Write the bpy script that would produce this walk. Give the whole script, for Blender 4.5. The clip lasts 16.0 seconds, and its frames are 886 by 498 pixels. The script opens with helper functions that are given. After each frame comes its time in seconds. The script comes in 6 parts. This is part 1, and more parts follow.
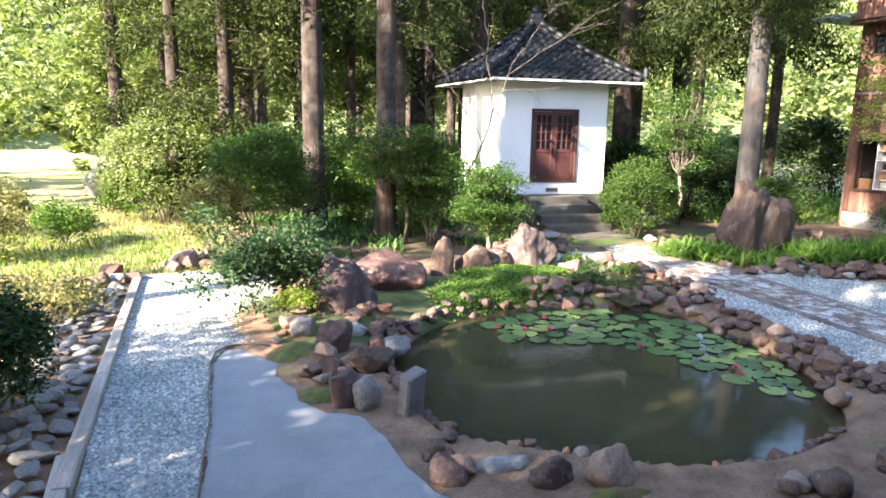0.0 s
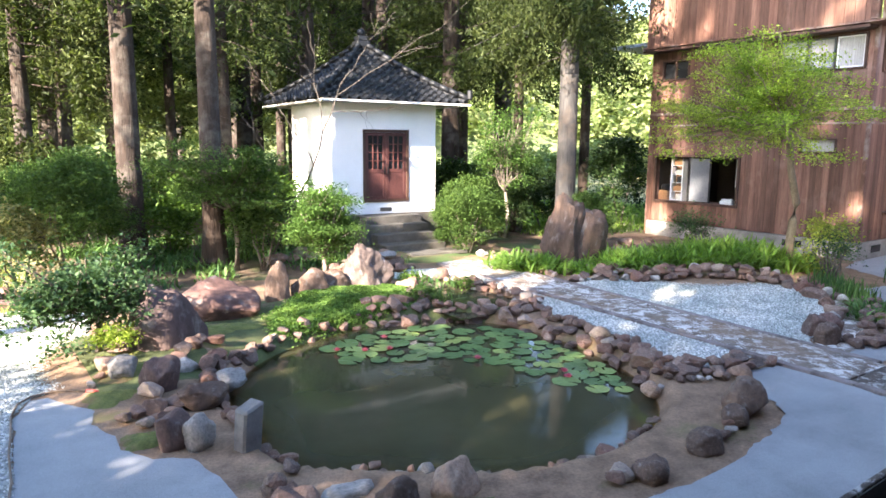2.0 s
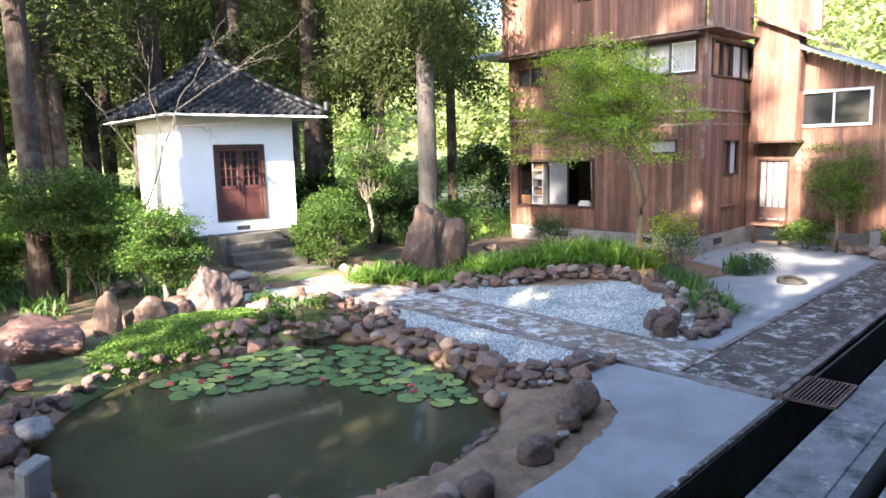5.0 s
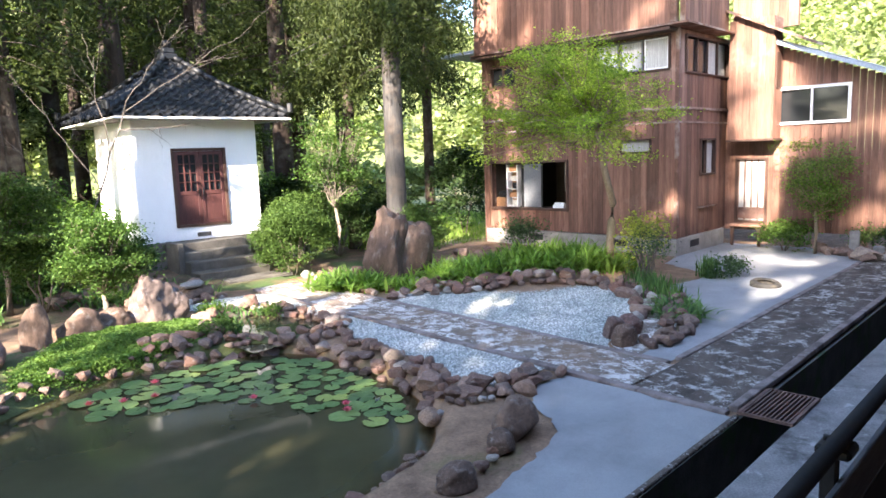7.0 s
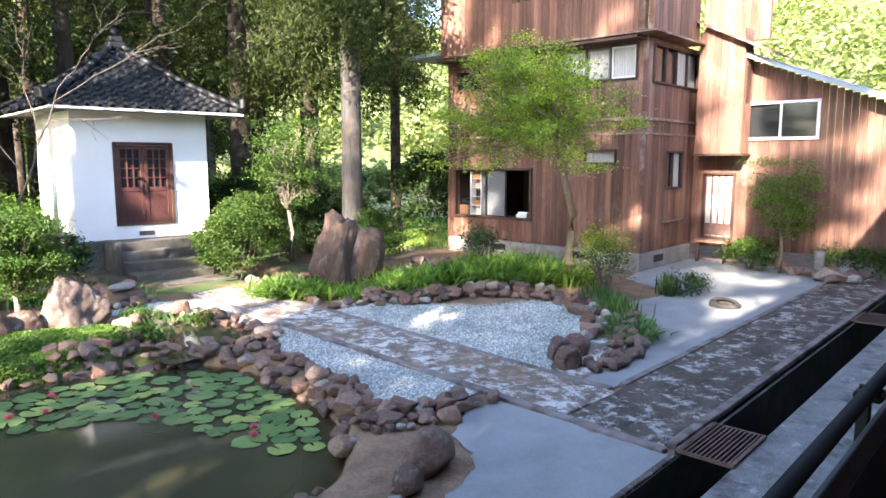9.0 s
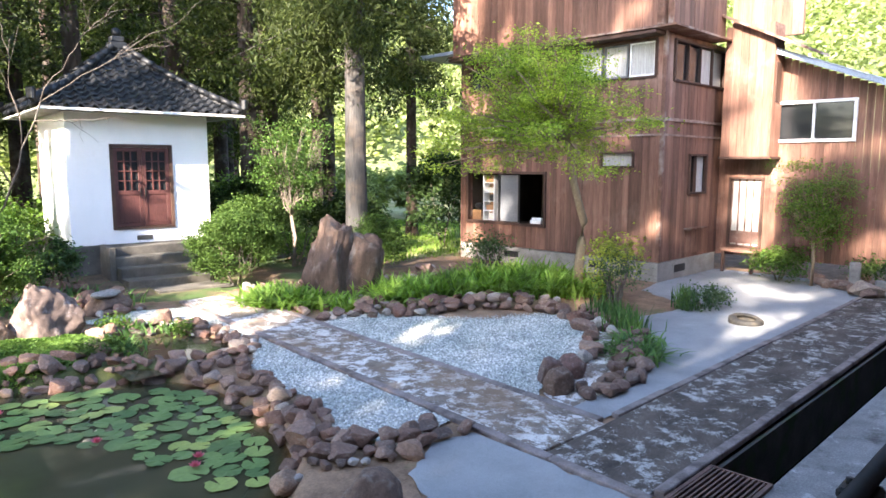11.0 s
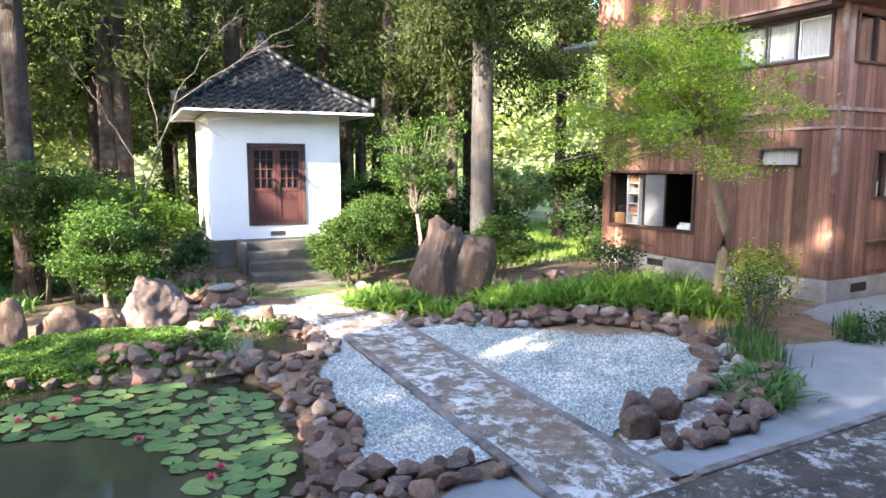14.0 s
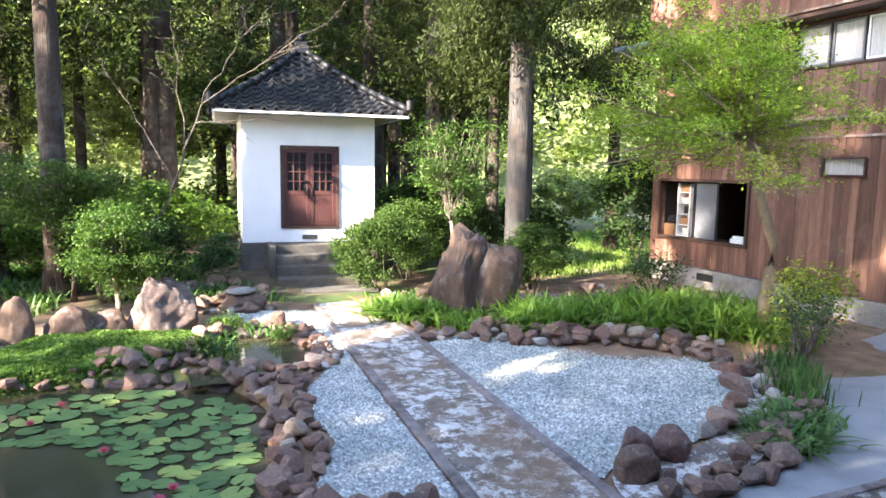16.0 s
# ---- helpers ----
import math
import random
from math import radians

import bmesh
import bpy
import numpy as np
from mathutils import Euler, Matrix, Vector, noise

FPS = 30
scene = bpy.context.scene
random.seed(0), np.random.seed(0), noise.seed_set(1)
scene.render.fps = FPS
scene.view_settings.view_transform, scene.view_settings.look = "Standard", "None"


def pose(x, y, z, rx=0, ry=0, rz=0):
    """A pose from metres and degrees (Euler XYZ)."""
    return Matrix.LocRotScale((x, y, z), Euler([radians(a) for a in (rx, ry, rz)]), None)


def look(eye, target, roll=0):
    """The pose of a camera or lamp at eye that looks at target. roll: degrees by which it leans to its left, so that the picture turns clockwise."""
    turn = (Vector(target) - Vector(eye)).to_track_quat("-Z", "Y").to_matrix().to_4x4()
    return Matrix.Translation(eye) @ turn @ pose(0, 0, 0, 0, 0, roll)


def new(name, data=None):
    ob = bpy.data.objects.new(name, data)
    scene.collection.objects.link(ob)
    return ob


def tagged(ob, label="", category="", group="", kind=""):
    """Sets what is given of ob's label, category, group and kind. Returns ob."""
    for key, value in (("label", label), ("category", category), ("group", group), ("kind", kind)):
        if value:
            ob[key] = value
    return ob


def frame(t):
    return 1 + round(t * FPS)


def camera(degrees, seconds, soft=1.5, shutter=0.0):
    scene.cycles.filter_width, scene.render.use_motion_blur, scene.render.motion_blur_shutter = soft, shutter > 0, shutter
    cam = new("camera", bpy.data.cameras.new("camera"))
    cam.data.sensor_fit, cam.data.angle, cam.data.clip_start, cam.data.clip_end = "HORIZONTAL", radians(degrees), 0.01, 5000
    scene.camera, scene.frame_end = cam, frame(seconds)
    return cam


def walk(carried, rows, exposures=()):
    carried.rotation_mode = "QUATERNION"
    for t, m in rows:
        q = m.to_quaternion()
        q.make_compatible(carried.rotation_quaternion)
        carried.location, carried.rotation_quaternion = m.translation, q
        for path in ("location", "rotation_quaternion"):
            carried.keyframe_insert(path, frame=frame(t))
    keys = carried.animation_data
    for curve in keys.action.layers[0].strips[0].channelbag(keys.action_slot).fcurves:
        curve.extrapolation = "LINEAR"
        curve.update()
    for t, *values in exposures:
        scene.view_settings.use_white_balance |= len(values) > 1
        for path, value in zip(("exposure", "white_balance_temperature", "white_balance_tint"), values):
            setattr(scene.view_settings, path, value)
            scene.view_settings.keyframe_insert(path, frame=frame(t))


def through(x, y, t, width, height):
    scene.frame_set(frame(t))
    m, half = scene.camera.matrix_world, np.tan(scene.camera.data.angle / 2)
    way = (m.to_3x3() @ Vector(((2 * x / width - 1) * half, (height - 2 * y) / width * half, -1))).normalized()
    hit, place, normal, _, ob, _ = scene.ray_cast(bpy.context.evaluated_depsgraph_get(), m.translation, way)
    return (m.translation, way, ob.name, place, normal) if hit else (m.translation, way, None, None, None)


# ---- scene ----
SIZE = 1.15      # metres to one unit of the plan below
cam = camera(66.1, 16.0, soft=1.6)
PATH = [
    (0, (0.147, 0.032, 2.351), (0.903, 1.845, 1.978), 1.0),
    (0.5, (0.146, 0.043, 2.357), (1.038, 1.798, 2.006), 1.3),
    (1, (0.163, 0.041, 2.361), (1.171, 1.738, 2.038), 1.5),
    (1.5, (0.174, 0.039, 2.354), (1.27, 1.683, 2.046), 1.3),
    (2, (0.187, 0.043, 2.352), (1.358, 1.634, 2.043), 0.5),
    (2.5, (0.219, 0.043, 2.348), (1.479, 1.565, 2.035), -0.2),
    (3, (0.279, 0.034, 2.349), (1.615, 1.489, 2.037), -0.9),
    (3.5, (0.386, 0.013, 2.344), (1.763, 1.43, 2.035), -1.6),
    (4, (0.523, -0.023, 2.332), (1.918, 1.379, 2.033), -0.9),
    (4.5, (0.652, -0.08, 2.352), (2.06, 1.311, 2.064), -1.1),
    (7, (1.57, -0.232, 2.296), (2.993, 1.147, 2.024), -2.0),
    (7.5, (1.769, -0.242, 2.266), (3.229, 1.1, 2.004), -1.0),
    (8, (2.01, -0.204, 2.267), (3.456, 1.153, 2.002), 0.3),
    (8.5, (2.173, -0.207, 2.271), (3.638, 1.13, 2.013), -0.0),
    (11, (3.221, -0.165, 2.264), (4.615, 1.247, 2.016), 0.1),
    (11.5, (3.467, -0.218, 2.269), (4.72, 1.323, 2.034), 0.9),
    (12, (3.683, -0.245, 2.249), (4.959, 1.278, 2.021), 0.5),
    (12.5, (3.888, -0.202, 2.275), (5.068, 1.397, 2.052), 0.6),
    (13, (4.094, -0.22, 2.284), (5.16, 1.454, 2.04), 0.9),
    (13.5, (4.329, -0.258, 2.249), (5.265, 1.491, 1.997), -0.6),
    (14, (4.574, -0.237, 2.254), (5.547, 1.492, 2.002), 0.1),
    (14.5, (4.792, -0.221, 2.262), (5.778, 1.5, 2.009), -0.1),
    (15, (5.003, -0.198, 2.27), (5.91, 1.567, 2.029), -0.1),
    (15.5, (5.252, -0.208, 2.258), (6.106, 1.585, 2.023), -0.2),
    (16, (5.448, -0.099, 2.253), (6.24, 1.722, 2.014), 0.9),
]
EXPOSURE = 3.1
walk(cam, [(t, look(Vector(eye) * SIZE, Vector(target) * SIZE, roll)) for t, eye, target, roll in PATH], [(t, EXPOSURE + e, 6250, 14) for t, e in ((0.0, -0.15), (0.6, 0.1), (4.0, 0.0), (8.5, -0.02), (11.0, 0.06), (12.5, 0.02), (13.5, 0.16), (16.0, 0.14))])

# ---- world and sun ----
SUN_DIR = Vector((0.90, 0.31, -0.50)).normalized()      # the way the light travels
world = bpy.data.worlds.new("sky")
scene.world = world
world.use_nodes = True
wn = world.node_tree.nodes
sky = wn.new("ShaderNodeTexSky")
sky.sky_type = "NISHITA"
sky.sun_disc = False
sky.sun_elevation = math.asin(-SUN_DIR.z)
sky.sun_rotation = math.atan2(-SUN_DIR.x, -SUN_DIR.y)
wn["Background"].inputs["Strength"].default_value = 0.125
world.node_tree.links.new(sky.outputs[0], wn["Background"].inputs["Color"])
sun = new("sun", bpy.data.lights.new("sun", "SUN"))
sun.data.energy = 5.0
sun.data.angle = radians(0.6)
sun.data.color = (1.0, 0.87, 0.70)
sun.matrix_world = look((0, 0, 30), Vector((0, 0, 30)) + SUN_DIR)

rng = np.random.default_rng(7)


# ---- materials ----
def ramp(nt, fac, stops):
    r = nt.nodes.new("ShaderNodeValToRGB")
    while len(r.color_ramp.elements) < len(stops):
        r.color_ramp.elements.new(0.5)
    for e, (p, c) in zip(r.color_ramp.elements, stops):
        e.position, e.color = p, (*c, 1)
    nt.links.new(fac, r.inputs[0])
    return r.outputs[0]


def noise_tex(nt, vec, scale, detail=5.0, rough=0.6):
    n = nt.nodes.new("ShaderNodeTexNoise")
    n.inputs["Scale"].default_value, n.inputs["Detail"].default_value, n.inputs["Roughness"].default_value = scale, detail, rough
    nt.links.new(vec, n.inputs["Vector"])
    return n.outputs[0]


def mix(nt, a, b, fac, mode="MIX"):
    m = nt.nodes.new("ShaderNodeMix")
    m.data_type, m.blend_type = "RGBA", mode
    for sock, v in ((m.inputs[6], a), (m.inputs[7], b)):
        if isinstance(v, tuple):
            sock.default_value = (*v, 1)
        else:
            nt.links.new(v, sock)
    if isinstance(fac, float):
        m.inputs[0].default_value = fac
    else:
        nt.links.new(fac, m.inputs[0])
    return m.outputs[2]


def surface(name, dark, light, scale=8.0, fine=60.0, rough=0.85, bump=0.3, dist=0.01, stain=None, stain_scale=1.2,
            stain_lo=0.5, stain_hi=0.62, stain_rough=0.65, stretch=(1, 1, 1), vary=0.0, metallic=0.0, stain2=None, stain2_scale=0.6):
    m = bpy.data.materials.new(name)
    m.use_nodes = True
    nt = m.node_tree
    bsdf = nt.nodes["Principled BSDF"]
    tc = nt.nodes.new("ShaderNodeTexCoord")
    mp = nt.nodes.new("ShaderNodeMapping")
    mp.inputs["Scale"].default_value = stretch
    nt.links.new(tc.outputs["Object"], mp.inputs[0])
    v = mp.outputs[0]
    col = ramp(nt, noise_tex(nt, v, scale), [(0.32, dark), (0.68, light)])
    fine_n = noise_tex(nt, v, fine, 3.0)
    col = mix(nt, col, ramp(nt, fine_n, [(0.3, (0.55, 0.55, 0.55)), (0.7, (1.35, 1.35, 1.35))]), 0.6, "MULTIPLY")
    if stain:
        k = ramp(nt, noise_tex(nt, tc.outputs["Object"], stain_scale, 9.0, stain_rough), [(stain_lo, (0, 0, 0)), (stain_hi, (1, 1, 1))])
        col = mix(nt, col, stain, k)
    if stain2:
        mp2 = nt.nodes.new("ShaderNodeMapping")
        mp2.inputs["Location"].default_value = (7.3, 3.1, 5.7)
        nt.links.new(tc.outputs["Object"], mp2.inputs[0])
        k = ramp(nt, noise_tex(nt, mp2.outputs[0], stain2_scale, 6.0, 0.7), [(0.52, (0, 0, 0)), (0.66, (1, 1, 1))])
        col = mix(nt, col, stain2, k)
    if vary:
        oi = nt.nodes.new("ShaderNodeObjectInfo")
        g = ramp(nt, oi.outputs["Random"], [(0, (1 - vary,) * 3), (1, (1 + vary,) * 3)])
        col = mix(nt, col, g, 1.0, "MULTIPLY")
    nt.links.new(col, bsdf.inputs["Base Color"])
    bsdf.inputs["Roughness"].default_value, bsdf.inputs["Metallic"].default_value = rough, metallic
    bsdf.inputs["Specular IOR Level"].default_value = 0.35
    b = nt.nodes.new("ShaderNodeBump")
    b.inputs["Strength"].default_value, b.inputs["Distance"].default_value = bump, dist
    nt.links.new(fine_n, b.inputs["Height"])
    nt.links.new(b.outputs[0], bsdf.inputs["Normal"])
    return m


def stone_mat(name, stops, rough=0.8, lichen=None):
    """Rock whose hue differs from stone to stone."""
    m = bpy.data.materials.new(name)
    m.use_nodes = True
    nt = m.node_tree
    bsdf = nt.nodes["Principled BSDF"]
    tc = nt.nodes.new("ShaderNodeTexCoord")
    oi = nt.nodes.new("ShaderNodeObjectInfo")
    v = tc.outputs["Object"]
    base = ramp(nt, oi.outputs["Random"], stops)
    n = noise_tex(nt, v, 5.0, 8.0, 0.7)
    col = mix(nt, base, ramp(nt, n, [(0.3, (0.5, 0.48, 0.47)), (0.72, (1.5, 1.45, 1.4))]), 0.85, "MULTIPLY")
    k = ramp(nt, noise_tex(nt, v, 2.2, 6.0, 0.7), [(0.55, (0, 0, 0)), (0.7, (1, 1, 1))])
    col = mix(nt, col, lichen or (0.33, 0.30, 0.27), mix(nt, k, (0.0, 0.0, 0.0), 0.45 if not lichen else 0.1))
    nt.links.new(col, bsdf.inputs["Base Color"])
    bsdf.inputs["Roughness"].default_value = rough
    bsdf.inputs["Specular IOR Level"].default_value = 0.3
    b = nt.nodes.new("ShaderNodeBump")
    b.inputs["Strength"].default_value, b.inputs["Distance"].default_value = 0.6, 0.02
    nt.links.new(noise_tex(nt, v, 22.0, 6.0, 0.7), b.inputs["Height"])
    nt.links.new(b.outputs[0], bsdf.inputs["Normal"])
    return m


def leaf_mat(name, dark, light, through=0.45, rough=0.5):
    m = bpy.data.materials.new(name)
    m.use_nodes = True
    nt = m.node_tree
    bsdf, out = nt.nodes["Principled BSDF"], nt.nodes["Material Output"]
    geo = nt.nodes.new("ShaderNodeNewGeometry")
    tc = nt.nodes.new("ShaderNodeTexCoord")
    col = ramp(nt, geo.outputs["Random Per Island"], [(0.0, dark), (0.75, light), (1.0, tuple(min(1, c * 1.4) for c in light))])
    col = mix(nt, col, ramp(nt, noise_tex(nt, tc.outputs["Object"], 1.3, 3.0), [(0.35, (0.65, 0.7, 0.6)), (0.65, (1.2, 1.15, 1.0))]), 0.8, "MULTIPLY")
    nt.links.new(col, bsdf.inputs["Base Color"])
    bsdf.inputs["Roughness"].default_value = rough
    bsdf.inputs["Specular IOR Level"].default_value = 0.12
    tr = nt.nodes.new("ShaderNodeBsdfTranslucent")
    nt.links.new(mix(nt, col, (1.5, 1.7, 0.7), 1.0, "MULTIPLY"), tr.inputs["Color"])
    ms = nt.nodes.new("ShaderNodeMixShader")
    ms.inputs[0].default_value = through
    nt.links.new(bsdf.outputs[0], ms.inputs[1])
    nt.links.new(tr.outputs[0], ms.inputs[2])
    nt.links.new(ms.outputs[0], out.inputs["Surface"])
    return m


M = {}
M["soil"] = surface("soil", (0.135, 0.085, 0.052), (0.29, 0.185, 0.115), 3, 45, 0.95, 0.6, 0.02, stain=(0.10, 0.10, 0.035), stain_scale=0.9, stain_lo=0.56, stain_hi=0.68)
M["forest_soil"] = surface("forest_soil", (0.07, 0.05, 0.033), (0.16, 0.105, 0.065), 2.5, 40, 0.95, 0.6, 0.02, stain=(0.05, 0.085, 0.022), stain_scale=0.5, stain_lo=0.48, stain_hi=0.6)
# green lifted so that gaps between far crowns look lit, not dark
M["far_lit_scrub"] = surface("far_lit_scrub", (0.09, 0.12, 0.05), (0.19, 0.22, 0.09), 0.4, 3, 0.95, 0.8, 0.3)
M["sand"] = surface("sand", (0.225, 0.229, 0.232), (0.30, 0.302, 0.304), 1.6, 160, 0.9, 0.35, 0.004, stain=(0.17, 0.17, 0.172), stain_scale=0.7, stain_lo=0.5, stain_hi=0.75)
M["gravel"] = surface("gravel", (0.21, 0.217, 0.222), (0.40, 0.405, 0.41), 30, 70, 0.9, 1.0, 0.02)
M["moss_soil"] = surface("moss_soil", (0.045, 0.055, 0.02), (0.10, 0.115, 0.04), 3, 45, 0.95, 0.6, 0.02, stain=(0.13, 0.085, 0.055), stain_scale=1.4, stain_lo=0.58, stain_hi=0.7)
M["lawn"] = surface("lawn", (0.22, 0.24, 0.08), (0.42, 0.38, 0.20), 0.5, 30, 0.95, 0.8, 0.04, stain=(0.36, 0.28, 0.16), stain_scale=0.35, stain_lo=0.55, stain_hi=0.7)
M["path"] = surface("path", (0.095, 0.073, 0.058), (0.25, 0.20, 0.16), 4, 60, 0.93, 0.9, 0.015, stain=(0.58, 0.555, 0.52), stain_scale=3.2, stain_lo=0.50, stain_hi=0.535, stain_rough=0.88, stain2=(0.20, 0.13, 0.08), stain2_scale=0.45)
M["walkway"] = surface("walkway", (0.042, 0.033, 0.026), (0.125, 0.10, 0.08), 3.5, 60, 0.95, 0.8, 0.012, stain=(0.40, 0.38, 0.355), stain_scale=3.2, stain_lo=0.53, stain_hi=0.56, stain_rough=0.88, stretch=(0.5, 1, 1))
M["kerb"] = surface("kerb", (0.15, 0.12, 0.11), (0.27, 0.225, 0.21), 5, 70, 0.92, 0.5, 0.006, stain=(0.10, 0.08, 0.07), stain_scale=3)
M["ledge"] = surface("ledge", (0.15, 0.144, 0.138), (0.27, 0.26, 0.252), 3, 60, 0.9, 0.5, 0.006, stain=(0.36, 0.35, 0.34), stain_scale=5, stain_lo=0.58, stain_hi=0.64, stain2=(0.07, 0.065, 0.06), stain2_scale=2.0)
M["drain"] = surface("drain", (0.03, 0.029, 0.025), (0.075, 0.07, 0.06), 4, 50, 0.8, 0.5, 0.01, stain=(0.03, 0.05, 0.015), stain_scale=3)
M["concrete"] = surface("concrete", (0.06, 0.055, 0.048), (0.13, 0.12, 0.105), 2.5, 50, 0.92, 0.4, 0.006, stain=(0.07, 0.066, 0.055), stain_scale=1.8, stain_lo=0.48, stain_hi=0.68)
M["foundation"] = surface("foundation", (0.24, 0.22, 0.195), (0.38, 0.35, 0.31), 2, 50, 0.92, 0.3, 0.005, stain=(0.2, 0.18, 0.15), stain_scale=1.5)
M["plaster"] = surface("plaster", (0.74, 0.745, 0.75), (0.84, 0.84, 0.84), 1.2, 90, 0.88, 0.12, 0.003, stain=(0.60, 0.60, 0.58), stain_scale=1.7, stain_lo=0.62, stain_hi=0.8)
M["fascia"] = surface("fascia", (0.60, 0.60, 0.60), (0.74, 0.74, 0.74), 3, 60, 0.8, 0.2, 0.003, stain=(0.35, 0.32, 0.28), stain_scale=3, stain_lo=0.56, stain_hi=0.7)
M["tile"] = surface("roof_tile", (0.007, 0.0078, 0.0095), (0.021, 0.0225, 0.026), 3, 40, 0.5, 0.15, 0.003, stain=(0.15, 0.13, 0.10), stain_scale=7.0, stain_lo=0.66, stain_hi=0.72, vary=0.3)
M["red_door"] = surface("red_door", (0.055, 0.020, 0.018), (0.085, 0.031, 0.027), 3, 60, 0.6, 0.2, 0.003, stretch=(1, 1, 0.2))
M["dark_wood"] = surface("dark_wood", (0.045, 0.024, 0.017), (0.085, 0.045, 0.032), 4, 60, 0.7, 0.3, 0.004, stretch=(1, 1, 0.15))
M["board"] = surface("weathered_board", (0.115, 0.056, 0.039), (0.235, 0.124, 0.086), 7, 60, 0.72, 0.35, 0.004, stretch=(1, 1, 0.07), stain=(0.33, 0.22, 0.17), stain_scale=0.8, stain_lo=0.56, stain_hi=0.8, vary=0.34)
M["trim"] = surface("weathered_trim", (0.10, 0.048, 0.032), (0.19, 0.10, 0.07), 6, 60, 0.75, 0.3, 0.004, stain=(0.26, 0.2, 0.17), stain_scale=2)
M["timber"] = surface("timber", (0.30, 0.26, 0.22), (0.45, 0.40, 0.35), 5, 50, 0.9, 0.4, 0.005, stretch=(4, 0.3, 4))
M["metal_roof"] = surface("metal_roof", (0.27, 0.32, 0.40), (0.36, 0.41, 0.49), 1.0, 40, 0.45, 0.1, 0.002)
M["steel"] = surface("dark_steel", (0.004, 0.004, 0.0045), (0.009, 0.0085, 0.008), 6, 60, 0.7, 0.2, 0.002)
M["rail_board"] = surface("rail_board", (0.05, 0.052, 0.056), (0.09, 0.092, 0.098), 6, 60, 0.8, 0.3, 0.003, stretch=(0.2, 1, 1))
M["rust"] = surface("rusty_grate", (0.085, 0.05, 0.04), (0.17, 0.10, 0.08), 8, 60, 0.8, 0.4, 0.003)
M["bark"] = surface("cedar_bark", (0.020, 0.0138, 0.0105), (0.052, 0.035, 0.026), 9, 45, 0.95, 1.0, 0.03, stretch=(1, 1, 0.12), stain=(0.085, 0.072, 0.06), stain_scale=1.5)
M["grey_bark"] = surface("grey_bark", (0.026, 0.025, 0.0245), (0.08, 0.075, 0.071), 8, 45, 0.95, 1.0, 0.03, stretch=(1, 1, 0.10), stain=(0.085, 0.068, 0.056), stain_scale=1.3)
M["twig"] = surface("twig", (0.09, 0.07, 0.055), (0.20, 0.17, 0.14), 10, 50, 0.9, 0.4, 0.005)
M["pale_twig"] = surface("pale_twig", (0.05, 0.042, 0.034), (0.12, 0.10, 0.085), 10, 50, 0.9, 0.4, 0.005)
M["tan_bark"] = surface("tan_bark", (0.19, 0.14, 0.088), (0.32, 0.245, 0.16), 9, 50, 0.9, 0.4, 0.005, stretch=(1, 1, 0.2))
M["white"] = surface("white_frame", (0.74, 0.74, 0.75), (0.82, 0.82, 0.82), 3, 60, 0.5, 0.05, 0.002)
M["curtain"] = surface("curtain", (0.36, 0.345, 0.32), (0.52, 0.51, 0.49), 5, 40, 0.9, 0.2, 0.004, stretch=(6, 6, 0.2))
M["screen"] = surface("frosted_sash", (0.12, 0.127, 0.138), (0.165, 0.173, 0.185), 2, 40, 0.6, 0.1, 0.002)
# wall colour kept very dark, so the room's dimness is partly painted
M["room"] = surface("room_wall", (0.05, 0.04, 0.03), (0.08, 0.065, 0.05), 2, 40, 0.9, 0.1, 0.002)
M["rubber"] = surface("rubber", (0.02, 0.019, 0.018), (0.045, 0.042, 0.038), 5, 60, 0.8, 0.4, 0.004, stain=(0.07, 0.06, 0.045), stain_scale=5)
M["paper"] = surface("paper", (0.5, 0.47, 0.4), (0.72, 0.7, 0.65), 5, 40, 0.8, 0.1, 0.002)
M["box"] = surface("cardboard", (0.26, 0.13, 0.06), (0.36, 0.2, 0.1), 5, 40, 0.8, 0.1, 0.002)
M["black"] = surface("black_plastic", (0.012, 0.012, 0.013), (0.025, 0.025, 0.026), 5, 40, 0.5, 0.1, 0.002)
M["red"] = surface("red_plastic", (0.4, 0.05, 0.04), (0.5, 0.08, 0.06), 5, 40, 0.5, 0.1, 0.002)
M["pink"] = leaf_mat("petal", (0.55, 0.05, 0.16), (0.72, 0.20, 0.32), 0.3)
M["hose"] = surface("hose", (0.14, 0.10, 0.07), (0.24, 0.17, 0.12), 5, 40, 0.7, 0.2, 0.002)
M["stone"] = stone_mat("stone", [(0.0, (0.10, 0.067, 0.055)), (0.25, (0.18, 0.112, 0.086)), (0.45, (0.12, 0.09, 0.078)), (0.62, (0.25, 0.17, 0.13)), (0.75, (0.17, 0.093, 0.07)), (0.9, (0.20, 0.134, 0.104)), (1.0, (0.34, 0.28, 0.23))])
M["red_stone"] = stone_mat("red_stone", [(0.0, (0.105, 0.059, 0.050)), (1.0, (0.14, 0.083, 0.068))])
M["dark_stone"] = stone_mat("dark_stone", [(0.0, (0.085, 0.06, 0.056)), (1.0, (0.12, 0.08, 0.07))])
M["brown_stone"] = stone_mat("brown_stone", [(0.0, (0.10, 0.067, 0.051)), (1.0, (0.15, 0.103, 0.078))])
M["tan_stone"] = stone_mat("tan_stone", [(0.0, (0.27, 0.18, 0.125)), (1.0, (0.33, 0.225, 0.16))])
M["pale_stone"] = stone_mat("pale_stone", [(0.0, (0.24, 0.22, 0.20)), (1.0, (0.42, 0.39, 0.36))])
